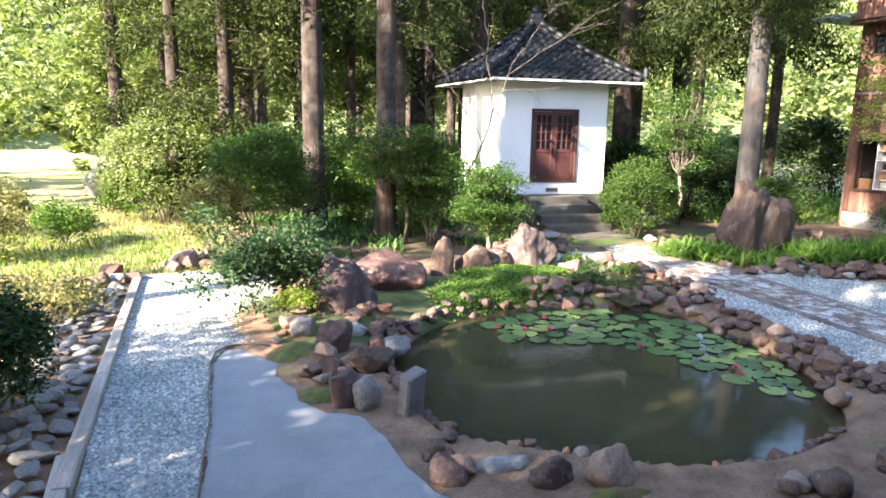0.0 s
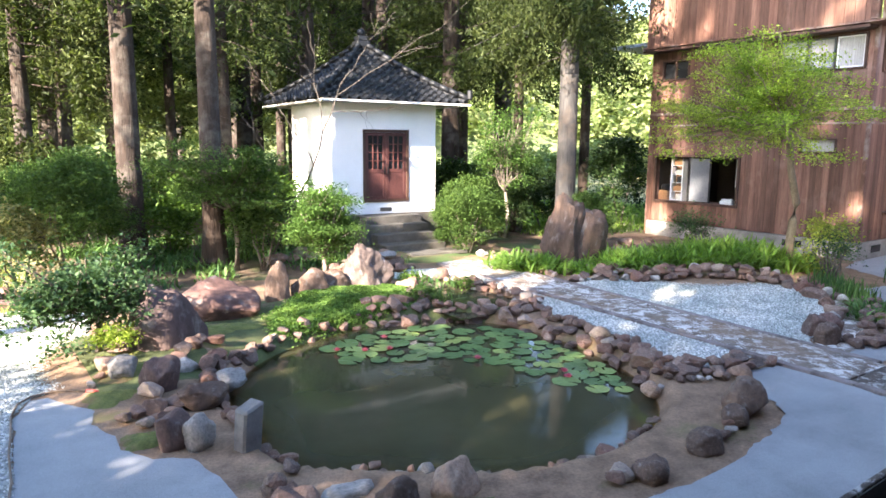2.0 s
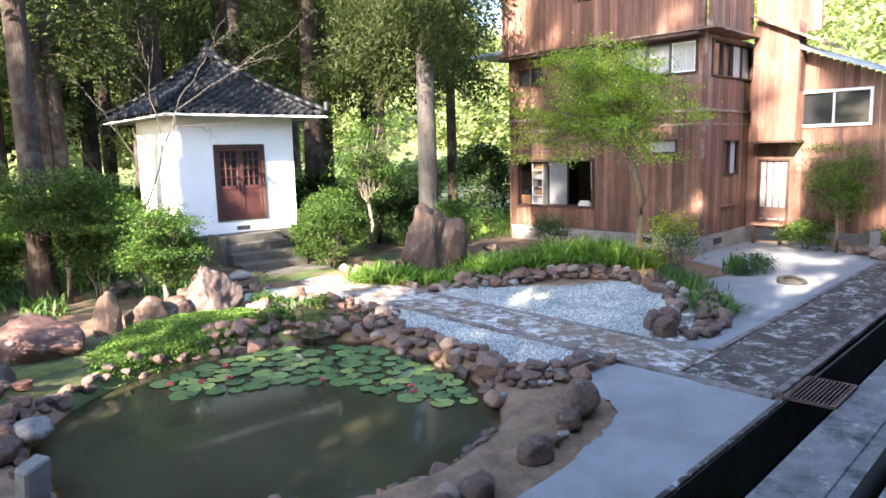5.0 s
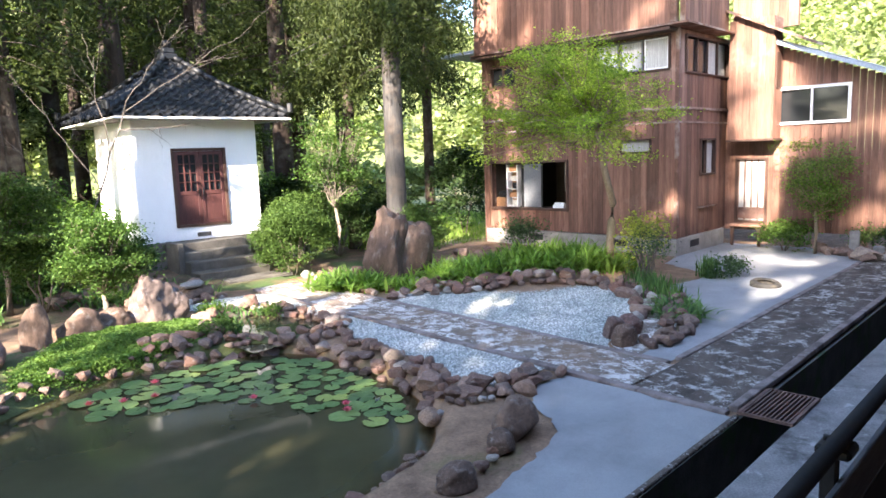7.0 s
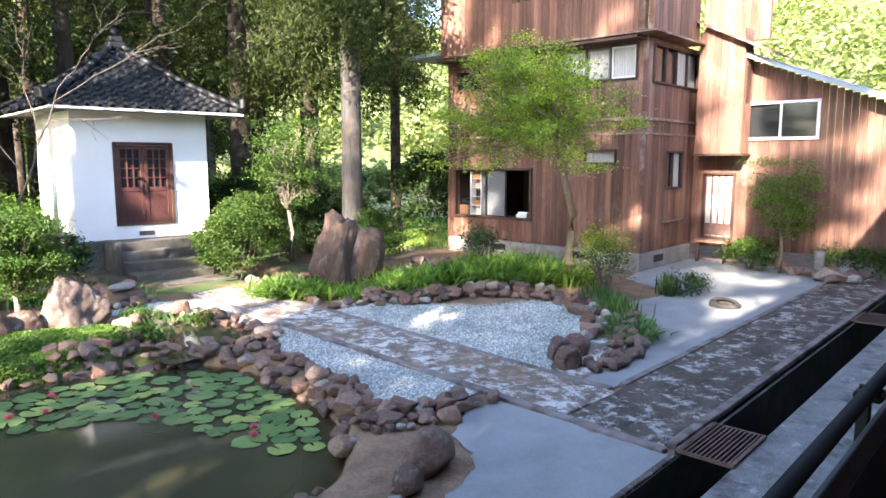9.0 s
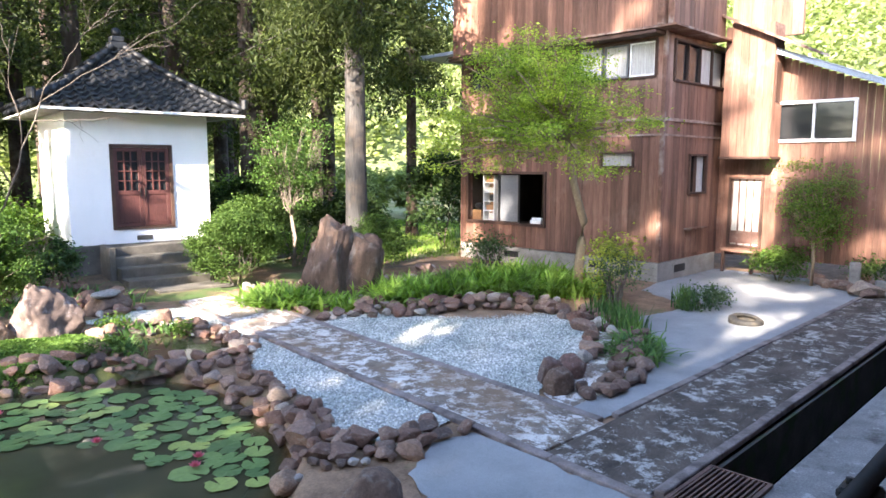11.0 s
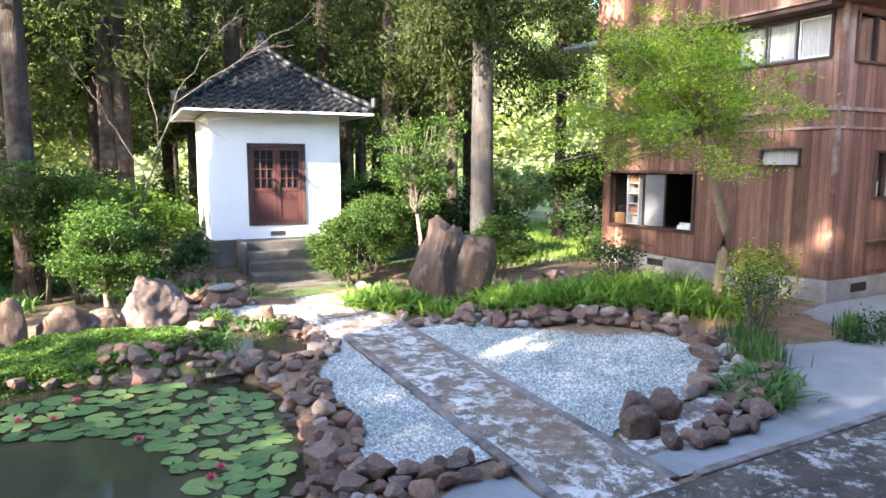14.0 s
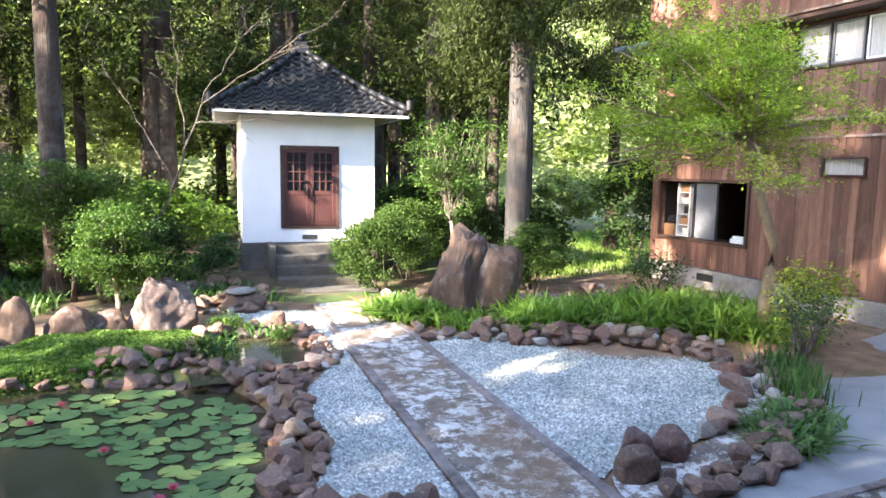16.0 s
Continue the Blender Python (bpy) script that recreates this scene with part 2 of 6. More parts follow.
M["grey_stone"] = stone_mat("grey_stone", [(0.0, (0.13, 0.125, 0.12)), (1.0, (0.29, 0.28, 0.265))])
M["lichen_stone"] = stone_mat("lichen_stone", [(0.0, (0.10, 0.076, 0.068)), (1.0, (0.14, 0.108, 0.096))], lichen=(0.36, 0.35, 0.36))
M["moss"] = surface("moss", (0.07, 0.085, 0.02), (0.17, 0.17, 0.045), 6, 60, 0.95, 0.8, 0.02, stain=(0.16, 0.10, 0.05), stain_scale=2)
M["leaf_azalea"] = leaf_mat("leaf_azalea", (0.024, 0.050, 0.013), (0.074, 0.122, 0.033), 0.28)
M["leaf_bright"] = leaf_mat("leaf_bright", (0.04, 0.08, 0.017), (0.11, 0.18, 0.042), 0.35)
M["leaf_maple"] = leaf_mat("leaf_maple", (0.11, 0.165, 0.03), (0.31, 0.375, 0.08), 0.5)
M["leaf_layer"] = leaf_mat("leaf_layer", (0.028, 0.06, 0.016), (0.08, 0.14, 0.036), 0.3)
M["leaf_grove"] = leaf_mat("leaf_grove", (0.05, 0.10, 0.024), (0.15, 0.23, 0.055), 0.4)
M["leaf_dark"] = leaf_mat("leaf_dark", (0.016, 0.033, 0.013), (0.045, 0.075, 0.026), 0.22)
M["leaf_blue"] = leaf_mat("leaf_blue", (0.028, 0.06, 0.03), (0.075, 0.125, 0.06), 0.3)
M["leaf_cedar"] = leaf_mat("leaf_cedar", (0.014, 0.024, 0.009), (0.056, 0.072, 0.026), 0.4)
M["leaf_olive"] = leaf_mat("leaf_olive", (0.018, 0.027, 0.009), (0.060, 0.074, 0.026), 0.3)
M["band"] = surface("weathered_batten", (0.17, 0.11, 0.085), (0.30, 0.21, 0.17), 6, 60, 0.8, 0.3, 0.004, stain=(0.36, 0.29, 0.25), stain_scale=2)
# paler than real foliage: sunlight and distance haze are in this leaf colour
M["leaf_hazy_sunlit"] = leaf_mat("leaf_hazy_sunlit", (0.10, 0.13, 0.05), (0.25, 0.285, 0.14), 0.35)
M["leaf_dry"] = leaf_mat("leaf_dry", (0.12, 0.115, 0.05), (0.26, 0.235, 0.12), 0.35)
M["blade"] = leaf_mat("blade", (0.10, 0.18, 0.04), (0.22, 0.34, 0.085), 0.4)
M["blade_dark"] = leaf_mat("blade_dark", (0.045, 0.10, 0.04), (0.11, 0.19, 0.065), 0.3)
M["grass"] = leaf_mat("grass", (0.09, 0.16, 0.03), (0.19, 0.28, 0.065), 0.35)
M["clover"] = leaf_mat("clover", (0.065, 0.125, 0.028), (0.14, 0.225, 0.06), 0.35)
M["leaf_yellow"] = leaf_mat("leaf_yellow", (0.15, 0.19, 0.03), (0.36, 0.39, 0.09), 0.45)
M["lily"] = leaf_mat("lily_pad", (0.05, 0.09, 0.03), (0.20, 0.27, 0.10), 0.12, 0.34)
nt = M["lily"].node_tree
oi = nt.nodes.new("ShaderNodeObjectInfo")
pad_hue = ramp(nt, oi.outputs["Random"], [(0.0, (0.075, 0.13, 0.055)), (0.4, (0.13, 0.205, 0.075)), (0.75, (0.20, 0.28, 0.10)), (1.0, (0.30, 0.34, 0.10))])
tc = nt.nodes.new("ShaderNodeTexCoord")
pad_hue = mix(nt, pad_hue, ramp(nt, noise_tex(nt, tc.outputs["Object"], 3.0, 4.0), [(0.3, (0.75, 0.75, 0.7)), (0.7, (1.2, 1.2, 1.1))]), 0.8, "MULTIPLY")
nt.links.new(pad_hue, nt.nodes["Principled BSDF"].inputs["Base Color"])


def glass_mat(name, colour, rough, trans):
    m = bpy.data.materials.new(name)
    m.use_nodes = True
    b = m.node_tree.nodes["Principled BSDF"]
    b.inputs["Base Color"].default_value = (*colour, 1)
    b.inputs["Roughness"].default_value = rough
    b.inputs["Transmission Weight"].default_value = trans
    b.inputs["IOR"].default_value = 1.45
    return m


M["dark_glass"] = glass_mat("dark_glass", (0.02, 0.022, 0.024), 0.06, 0.0)


def water_mat(name, colour, wave):
    """Murky water: clear over shallow ground, opaque where the attribute 'murk' nears one."""
    m = bpy.data.materials.new(name)
    m.use_nodes = True
    nt = m.node_tree
    out = nt.nodes["Material Output"]
    nt.nodes.remove(nt.nodes["Principled BSDF"])
    tc = nt.nodes.new("ShaderNodeTexCoord")
    at = nt.nodes.new("ShaderNodeAttribute")
    at.attribute_name = "murk"
    col = ramp(nt, noise_tex(nt, tc.outputs["Object"], 0.9, 4.0), [(0.3, colour), (0.7, tuple(c * 1.5 for c in colour))])
    body = nt.nodes.new("ShaderNodeBsdfDiffuse")
    nt.links.new(col, body.inputs["Color"])
    clear = nt.nodes.new("ShaderNodeBsdfTransparent")
    clear.inputs["Color"].default_value = (0.80, 0.66, 0.42, 1)
    bp = nt.nodes.new("ShaderNodeBump")
    bp.inputs["Strength"].default_value, bp.inputs["Distance"].default_value = wave, 0.01
    nt.links.new(noise_tex(nt, tc.outputs["Object"], 5.0, 2.0), bp.inputs["Height"])
    gl = nt.nodes.new("ShaderNodeBsdfGlossy")
    gl.inputs["Roughness"].default_value = 0.06
    nt.links.new(bp.outputs[0], gl.inputs["Normal"])
    fr = nt.nodes.new("ShaderNodeFresnel")
    fr.inputs["IOR"].default_value = 1.33
    nt.links.new(bp.outputs[0], fr.inputs["Normal"])
    under, top = nt.nodes.new("ShaderNodeMixShader"), nt.nodes.new("ShaderNodeMixShader")
    nt.links.new(at.outputs["Fac"], under.inputs[0])
    nt.links.new(clear.outputs[0], under.inputs[1])
    nt.links.new(body.outputs[0], under.inputs[2])
    nt.links.new(fr.outputs[0], top.inputs[0])
    nt.links.new(under.outputs[0], top.inputs[1])
    nt.links.new(gl.outputs[0], top.inputs[2])
    nt.links.new(top.outputs[0], out.inputs["Surface"])
    return m


M["water"] = water_mat("pond_water", (0.042, 0.040, 0.022), 0.10)
M["drain_water"] = glass_mat("drain_water", (0.012, 0.012, 0.008), 0.08, 0.0)


# ---- building blocks ----
def mesh_ob(name, verts, faces, material, parent=None, smooth=False):
    me = bpy.data.meshes.new(name)
    me.from_pydata(verts if isinstance(verts, list) else verts.tolist(), [], faces if isinstance(faces, list) else faces.tolist())
    me.materials.append(material)
    if smooth:
        me.polygons.foreach_set("use_smooth", [True] * len(me.polygons))
    me.update()
    ob = new(name, me)
    if parent is not None:
        ob.parent = parent
    return ob


def part(name, bm, material, parent=None, label="", smooth=False):
    me = bpy.data.meshes.new(name)
    bm.normal_update()
    bm.to_mesh(me)
    bm.free()
    me.materials.append(material)
    if smooth:
        me.polygons.foreach_set("use_smooth", [True] * len(me.polygons))
    ob = new(name, me)
    if parent is not None:
        ob.parent = parent
    return tagged(ob, label)


def thing(name, label, category, m=None, group="", kind=""):
    ob = new(name)
    ob.empty_display_size = 0.1
    if m is not None:
        ob.matrix_basis = m
    return tagged(ob, label, category, group, kind)


def box(bm, x0, x1, y0, y1, z0, z1, bevel=0.0, m=None):
    vs = [bm.verts.new(p) for p in ((x0, y0, z0), (x1, y0, z0), (x1, y1, z0), (x0, y1, z0), (x0, y0, z1), (x1, y0, z1), (x1, y1, z1), (x0, y1, z1))]
    fs = [bm.faces.new([vs[i] for i in f]) for f in ((0, 3, 2, 1), (4, 5, 6, 7), (0, 1, 5, 4), (1, 2, 6, 5), (2, 3, 7, 6), (3, 0, 4, 7))]
    if bevel:
        es = {e for f in fs for e in f.edges}
        r = bmesh.ops.bevel(bm, geom=list(es), offset=bevel, segments=1, affect="EDGES")
        vs = list({v for f in r["faces"] for v in f.verts} | {v for v in vs if v.is_valid})
    if m is not None:
        bmesh.ops.transform(bm, matrix=m, verts=vs)
    return bm


def boxes(*rows, bevel=0.0, m=None):
    bm = bmesh.new()
    for r in rows:
        box(bm, *r, bevel=bevel, m=m)
    return bm


def structure(name, bm, material, label, category, smooth=False):
    return tagged(part(name, bm, material, None, label, smooth), "", category, "", "structure")


def tube(points, radii, sides=7):
    """Verts and faces of a tube along points."""
    vs, fs = [], []
    for i, p in enumerate(points):
        a, b = Vector(points[max(0, i - 1)]), Vector(points[min(len(points) - 1, i + 1)])
        q = (b - a).normalized().to_track_quat("Z", "Y")
        for k in range(sides):
            t = 2 * math.pi * k / sides
            vs.append(tuple(Vector(p) + q @ Vector((math.cos(t), math.sin(t), 0)) * radii[i]))
        if i:
            o = (i - 1) * sides
            for k in range(sides):
                fs.append((o + k, o + (k + 1) % sides, o + sides + (k + 1) % sides, o + sides + k))
    fs.append(tuple(range(len(vs) - sides, len(vs))))
    fs.append(tuple(reversed(range(sides))))
    return vs, fs


def tubes(name, list_of, material, parent=None, smooth=True):
    vs, fs = [], []
    for pts, rad, sides in list_of:
        v, f = tube(pts, rad, sides)
        o = len(vs)
        vs += v
        fs += [tuple(i + o for i in q) for q in f]
    return mesh_ob(name, vs, fs, material, parent, smooth)


def blob(points, z):
    """A flat patch from outline points through a smooth closed curve."""
    pts = [Vector(p) for p in points]
    out = []
    n = len(pts)
    for i in range(n):
        p0, p1, p2, p3 = pts[i - 1], pts[i], pts[(i + 1) % n], pts[(i + 2) % n]
        for k in range(5):
            t = k / 5
            q = 0.5 * ((2 * p1) + (p2 - p0) * t + (2 * p0 - 5 * p1 + 4 * p2 - p3) * t * t + (3 * p1 - p0 - 3 * p2 + p3) * t ** 3)
            out.append(q)
    return out


def frayed(points):
    """The outline with its longer edges broken up a little, but for the straight ones along kerbs."""
    out = []
    n = len(points)
    for i in range(n):
        a, b = Vector(points[i]), Vector(points[(i + 1) % n])
        d = b - a
        straight = d.length > 1.6 or abs(d.x) < 0.02 or abs(d.y) < 0.02
        k = 1 if straight else max(1, int(d.length / 0.06))
        side = Vector((-d.y, d.x)).normalized()
        for j in range(k):
            t = j / k
            p = a + d * t
            bulge = 0.0 if straight else (noise.noise(Vector((p.x * 4, p.y * 4, 0.3))) * 0.05 + noise.noise(Vector((p.x * 14, p.y * 14, 0.7))) * 0.02) * min(1.0, 6 * t, 6 * (1 - t))
            out.append(p + side * bulge)
    return out


def patch(name, points, z, material, label, category, thick=0.0, smooth_outline=True):
    out = blob(points, z) if smooth_outline else frayed(points)
    bm = bmesh.new()
    f = bm.faces.new([bm.verts.new((p.x, p.y, z)) for p in out])
    if f.calc_area() and f.normal.z < 0:
        f.normal_flip()
    if thick:
        r = bmesh.ops.extrude_face_region(bm, geom=[f])
        bmesh.ops.translate(bm, verts=[v for v in r["geom"] if isinstance(v, bmesh.types.BMVert)], vec=(0, 0, -thick))
    bmesh.ops.triangulate(bm, faces=[g for g in bm.faces if len(g.verts) > 4])
    bmesh.ops.recalc_face_normals(bm, faces=bm.faces)
    ob = part(name, bm, material)
    return tagged(ob, label, category, "", "structure")


def inside(poly, x, y):
    """Which of the points x, y lie in the polygon."""
    r = np.zeros(len(x), bool)
    n = len(poly)
    for i in range(n):
        (x0, y0), (x1, y1) = poly[i][:2], poly[(i + 1) % n][:2]
        c = ((y0 > y) != (y1 > y)) & (x < (x1 - x0) * (y - y0) / (y1 - y0 + 1e-12) + x0)
        r ^= c
    return r


def leaf_cloud(name, c, size, material, parent=None, up=0.3, droop=0.0, width=0.5):
    """Leaves at the places c: pointed four-cornered blades, each bent along its middle."""
    n = len(c)
    d = rng.normal(size=(n, 3))
    d[:, 2] = d[:, 2] * 0.6 - droop
    d /= np.linalg.norm(d, axis=1)[:, None]
    nn = rng.normal(size=(n, 3))
    nn[:, 2] = np.abs(nn[:, 2]) + up
    s = np.cross(d, nn)
    s /= np.linalg.norm(s, axis=1)[:, None] + 1e-9
    L = size * rng.uniform(0.6, 1.35, (n, 1))
    bend = np.cross(s, d) * L * 0.12
    v = np.stack([c - d * L * 0.5, c + s * L * width * 0.5 + bend, c + d * L * 0.5, c - s * L * width * 0.5 + bend], 1).reshape(-1, 3)
    i = np.arange(n)[:, None] * 4
    f = np.concatenate([i + [0, 1, 2], i + [0, 2, 3]], 1).reshape(-1, 3)
    return fast_mesh(name, v, f, material, parent)


def fast_mesh(name, v, f, material, parent=None, smooth=False):
    me = bpy.data.meshes.new(name)
    me.vertices.add(len(v))
    me.vertices.foreach_set("co", np.asarray(v, np.float32).ravel())
    k = f.shape[1]
    me.loops.add(f.size)
    me.loops.foreach_set("vertex_index", f.astype(np.int32).ravel())
    me.polygons.add(len(f))
    me.polygons.foreach_set("loop_start", np.arange(0, f.size, k, dtype=np.int32))
    me.polygons.foreach_set("loop_total", np.full(len(f), k, np.int32))
    if smooth:
        me.polygons.foreach_set("use_smooth", np.ones(len(f), bool))
    me.update(calc_edges=True)
    me.materials.append(material)
    ob = new(name, me)
    if parent is not None:
        ob.parent = parent
    return ob


def clumped(n, clumps, radii, spread, shell=0.75, flat=1.0, low=-1.0):
    """Places for leaves in tufts over an ellipsoid about the origin."""
    d = rng.normal(size=(clumps, 3))
    d[:, 2] = np.where(d[:, 2] < low, -d[:, 2], d[:, 2])
    d /= np.linalg.norm(d, axis=1)[:, None]
    cc = d * rng.uniform(shell, 1.05, (clumps, 1)) * np.array(radii)
    w = rng.uniform(0.6, 1.4, clumps)
    pick = rng.choice(clumps, n, p=w / w.sum())
    return cc[pick] + rng.normal(size=(n, 3)) * spread * np.array((1, 1, flat))


# ---- ground, pond, paths ----
POND = [(2.24, 5.43), (2.15, 4.96), (2.27, 4.6), (2.6, 4.3), (2.95, 4.0), (3.4, 3.7), (3.9, 3.52), (4.4, 3.48), (5.0, 3.58), (5.45, 3.78), (5.74, 4.05), (5.98, 4.38),
        (6.17, 4.78), (6.30, 5.3), (6.42, 6.0), (6.38, 6.75), (6.08, 7.36), (5.55, 7.74), (4.8, 7.94), (3.9, 7.76), (3.2, 7.43), (2.75, 7.05), (2.35, 6.5), (2.2, 5.9)]
SMALL_POND = [(6.1, 8.3), (6.3, 7.85), (6.75, 7.55), (7.1, 7.5), (7.16, 8.0), (7.1, 8.7), (6.9, 9.0), (6.45, 9.1), (6.2, 8.8)]
WATER_Z = -0.16


def height(x, y):
    """The garden's lie: nearly level, with basins for the ponds, a mound on the far bank and a rise behind the hut."""
    z = np.zeros_like(x)

    def away(poly):
        d = np.full_like(x, 1e9)
        n = len(poly)
        for i in range(n):
            ax, ay = poly[i]
            bx, by = poly[(i + 1) % n]
            t = np.clip(((x - ax) * (bx - ax) + (y - ay) * (by - ay)) / ((bx - ax) ** 2 + (by - ay) ** 2), 0, 1)
            d = np.minimum(d, np.hypot(x - ax - t * (bx - ax), y - ay - t * (by - ay)))
        return np.where(inside(poly, x, y), -d, d)
    d = away([tuple(p)[:2] for p in blob(POND, 0)])
    z = np.where(d < 0.16, -0.20 + np.clip(d, -0.9, 0.16) * 1.25, z)
    z = np.where((d < -0.02), -0.2 + np.clip(d, -0.8, 0) * 0.55, z)
    d2 = away([tuple(p)[:2] for p in blob(SMALL_POND, 0)])
    z = np.where(d2 < 0.12, np.minimum(z, -0.16 + np.clip(d2, -0.3, 0.12) * 1.2), z)
    mound = np.exp(-(((x - 4.6) / 1.3) ** 2 + ((y - 8.9) / 0.7) ** 2) * 1.2) * 0.16 + np.exp(-(((x - 2.0) / 0.9) ** 2 + ((y - 7.7) / 1.2) ** 2)) * 0.13
    z = z + np.where(d > 0.16, mound * np.clip((d - 0.16) / 0.4, 0, 1), 0)
    z = z + np.where(y > 11, np.clip((y - 11) / 3, 0, 1) * 0.22 * (x < 9) * (x > 1.7), 0)
    bed = np.exp(-(((x - 12.6) / 1.7) ** 2 + ((y - 7.4) / 1.1) ** 2)) * 0.22
    return z + bed


def terrain():
    def axis(lo, hi, fine, coarse):
        return np.unique(np.round(np.concatenate([np.arange(fine[0], fine[1], 0.09), np.linspace(lo, fine[0], 22), np.linspace(fine[1], hi, 22), coarse]), 3))
    xs = axis(-400, 400, (-1.4, 9.4), np.arange(-16, 40, 1.0))
    ys = axis(-400, 400, (3.0, 11.2), np.arange(-14, 40, 1.0))
    ys = ys[(ys > 1.9) | (ys < -6.0)]
    ys = np.unique(np.concatenate([ys, [1.87]]))
    X, Y = np.meshgrid(xs, ys)
    Z = height(X.ravel(), Y.ravel()).reshape(X.shape) - 0.012
    n = len(xs)
    i = (np.arange(len(ys) - 1)[:, None] * n + np.arange(n - 1)[None, :])
    keep = (ys[:-1] >= 1.87)[:, None] & np.ones((1, n - 1), bool)
    i = i[keep].ravel()
    f = np.stack([i, i + 1, i + n + 1, i + n], 1)
    ob = fast_mesh("ground", np.stack([X.ravel(), Y.ravel(), Z.ravel()], 1), f, M["soil"], None, True)
    ob.data.materials.append(M["forest_soil"])
    ob.data.materials.append(M["lawn"])
    ob.data.materials.append(M["moss_soil"])
    fx, fy = X.ravel()[f].mean(1), Y.ravel()[f].mean(1)
    idx = np.zeros(len(f), np.int32)
    idx[(fy > 11.1 + 0.25 * np.sin(fx * 2.1)) & (fx < 14)] = 1
    idx[(fy > 12.0) & (fx >= 14)] = 2
    idx[(fx < 1.5 + 0.2 * np.sin(fy * 1.7) - np.clip(fy - 15, 0, 60) * 0.12) & (fy > 10.75)] = 2
    idx[(fx < -0.9) & (fy > 9.6)] = 2
    idx[(fx > 2.5 + 0.2 * np.sin(fy * 3)) & (fx < 7.2) & (fy > 7.25) & (fy < 9.4)] = 3
    idx[(fx > 1.2) & (fx < 2.4) & (fy > 6.7) & (fy < 8.9)] = 3
    ob.data.polygons.foreach_set("material_index", idx)
    tagged(ob, "brown garden soil with moss, sloping into the pond", "ground", "", "structure")
    return ob


terrain()
tagged(mesh_ob("ground_south", [(-400, -400, -0.02), (400, -400, -0.02), (400, 1.06, -0.02), (-400, 1.06, -0.02)], [(0, 1, 2, 3)], M["concrete"]),
       "grey concrete apron behind the walkway", "ground", "", "structure")


def water_sheet(name, poly, z, murky, label):
    """A level sheet over a basin, with the murk of its depth."""
    p = np.array(poly)
    xs, ys = np.arange(p[:, 0].min() - 0.3, p[:, 0].max() + 0.36, 0.07), np.arange(p[:, 1].min() - 0.3, p[:, 1].max() + 0.36, 0.07)
    X, Y = np.meshgrid(xs, ys)
    H = height(X.ravel(), Y.ravel()) - 0.012
    n = len(xs)
    i = (np.arange(len(ys) - 1)[:, None] * n + np.arange(n - 1)[None, :]).ravel()
    f = np.stack([i, i + 1, i + n + 1, i + n], 1)
    f = f[(H[f] < z + 0.02).any(1)]
    used, f = np.unique(f.ravel(), return_inverse=True)
    v = np.stack([X.ravel(), Y.ravel(), np.full(X.size, z)], 1)[used]
    ob = fast_mesh(name, v, f.reshape(-1, 4), M["water"])
    a = ob.data.attributes.new("murk", "FLOAT", "POINT")
    a.data.foreach_set("value", (1 - np.exp(-murky * np.clip(z - H[used], 0, 2))).astype(np.float32))
    return tagged(ob, label, "water", "", "structure")


water_sheet("pond_water", POND, WATER_Z, 12.0, "still murky olive pond water")
water_sheet("small_pond_water", SMALL_POND, -0.05, 40.0, "still dark water of a small pool")

# forest floor, lawn, sand, gravel
SAND_A = [(0.2, 1.88), (0.25, 4.2), (0.4, 5.2), (0.5, 6.6), (0.66, 7.0), (1.0, 6.95), (1.1, 6.4), (1.02, 6.1), (1.14, 5.75), (1.12, 5.45), (1.28, 5.15), (1.52, 5.0), (1.6, 4.6), (1.6, 4.15), (1.66, 3.75), (1.85, 3.4),
          (2.2, 3.15), (2.6, 2.98), (3.1, 2.84), (3.5, 2.74), (3.9, 2.65), (4.3, 2.6), (4.65, 2.6), (5.0, 2.62), (5.3, 2.68), (5.6, 2.76), (5.85, 2.8), (6.05, 2.86), (6.25, 3.05), (6.38, 3.4), (6.9, 3.68), (7.3, 3.6), (7.29, 3.0), (7.22, 1.88)]
patch("sand_apron", SAND_A, 0.004, M["sand"], "smooth grey compacted sand beside the pond", "pavement", smooth_outline=False)
patch("sand_yard", [(8.37, 2.99), (8.39, 3.36), (9.4, 3.36), (10.0, 3.5), (10.8, 3.95), (11.5, 4.35), (12.0, 4.75), (12.35, 4.9), (12.8, 4.75), (13.3, 4.7), (13.75, 4.95), (14.0, 5.45), (14.3, 5.95), (15.26, 6.13), (17.8, 6.13), (17.9, 2.99)], 0.004, M["sand"],
      "grey compacted sand yard before the house", "pavement", smooth_outline=False)
HEART = [(8.40, 3.92), (8.52, 5.6), (8.62, 7.2), (8.74, 7.84), (9.46, 7.98), (9.87, 7.27), (10.72, 6.97), (11.22, 6.48), (11.50, 5.66), (10.84, 4.80), (10.03, 4.26), (9.28, 3.98), (8.65, 3.90)]
patch("sand_rim", [(8.42, 3.35), (8.9, 3.3), (9.5, 3.5), (10.3, 3.8), (11.1, 4.3), (11.9, 5.1), (12.1, 5.7), (11.7, 5.95), (11.1, 5.0), (10.2, 4.3), (9.3, 3.9), (8.6, 3.85)], 0.002, M["path"], "sandy strip between two rows of stones", "ground")
patch("gravel_bed", HEART, 0.008, M["gravel"], "bed of pale grey gravel framed by stones", "gravel")
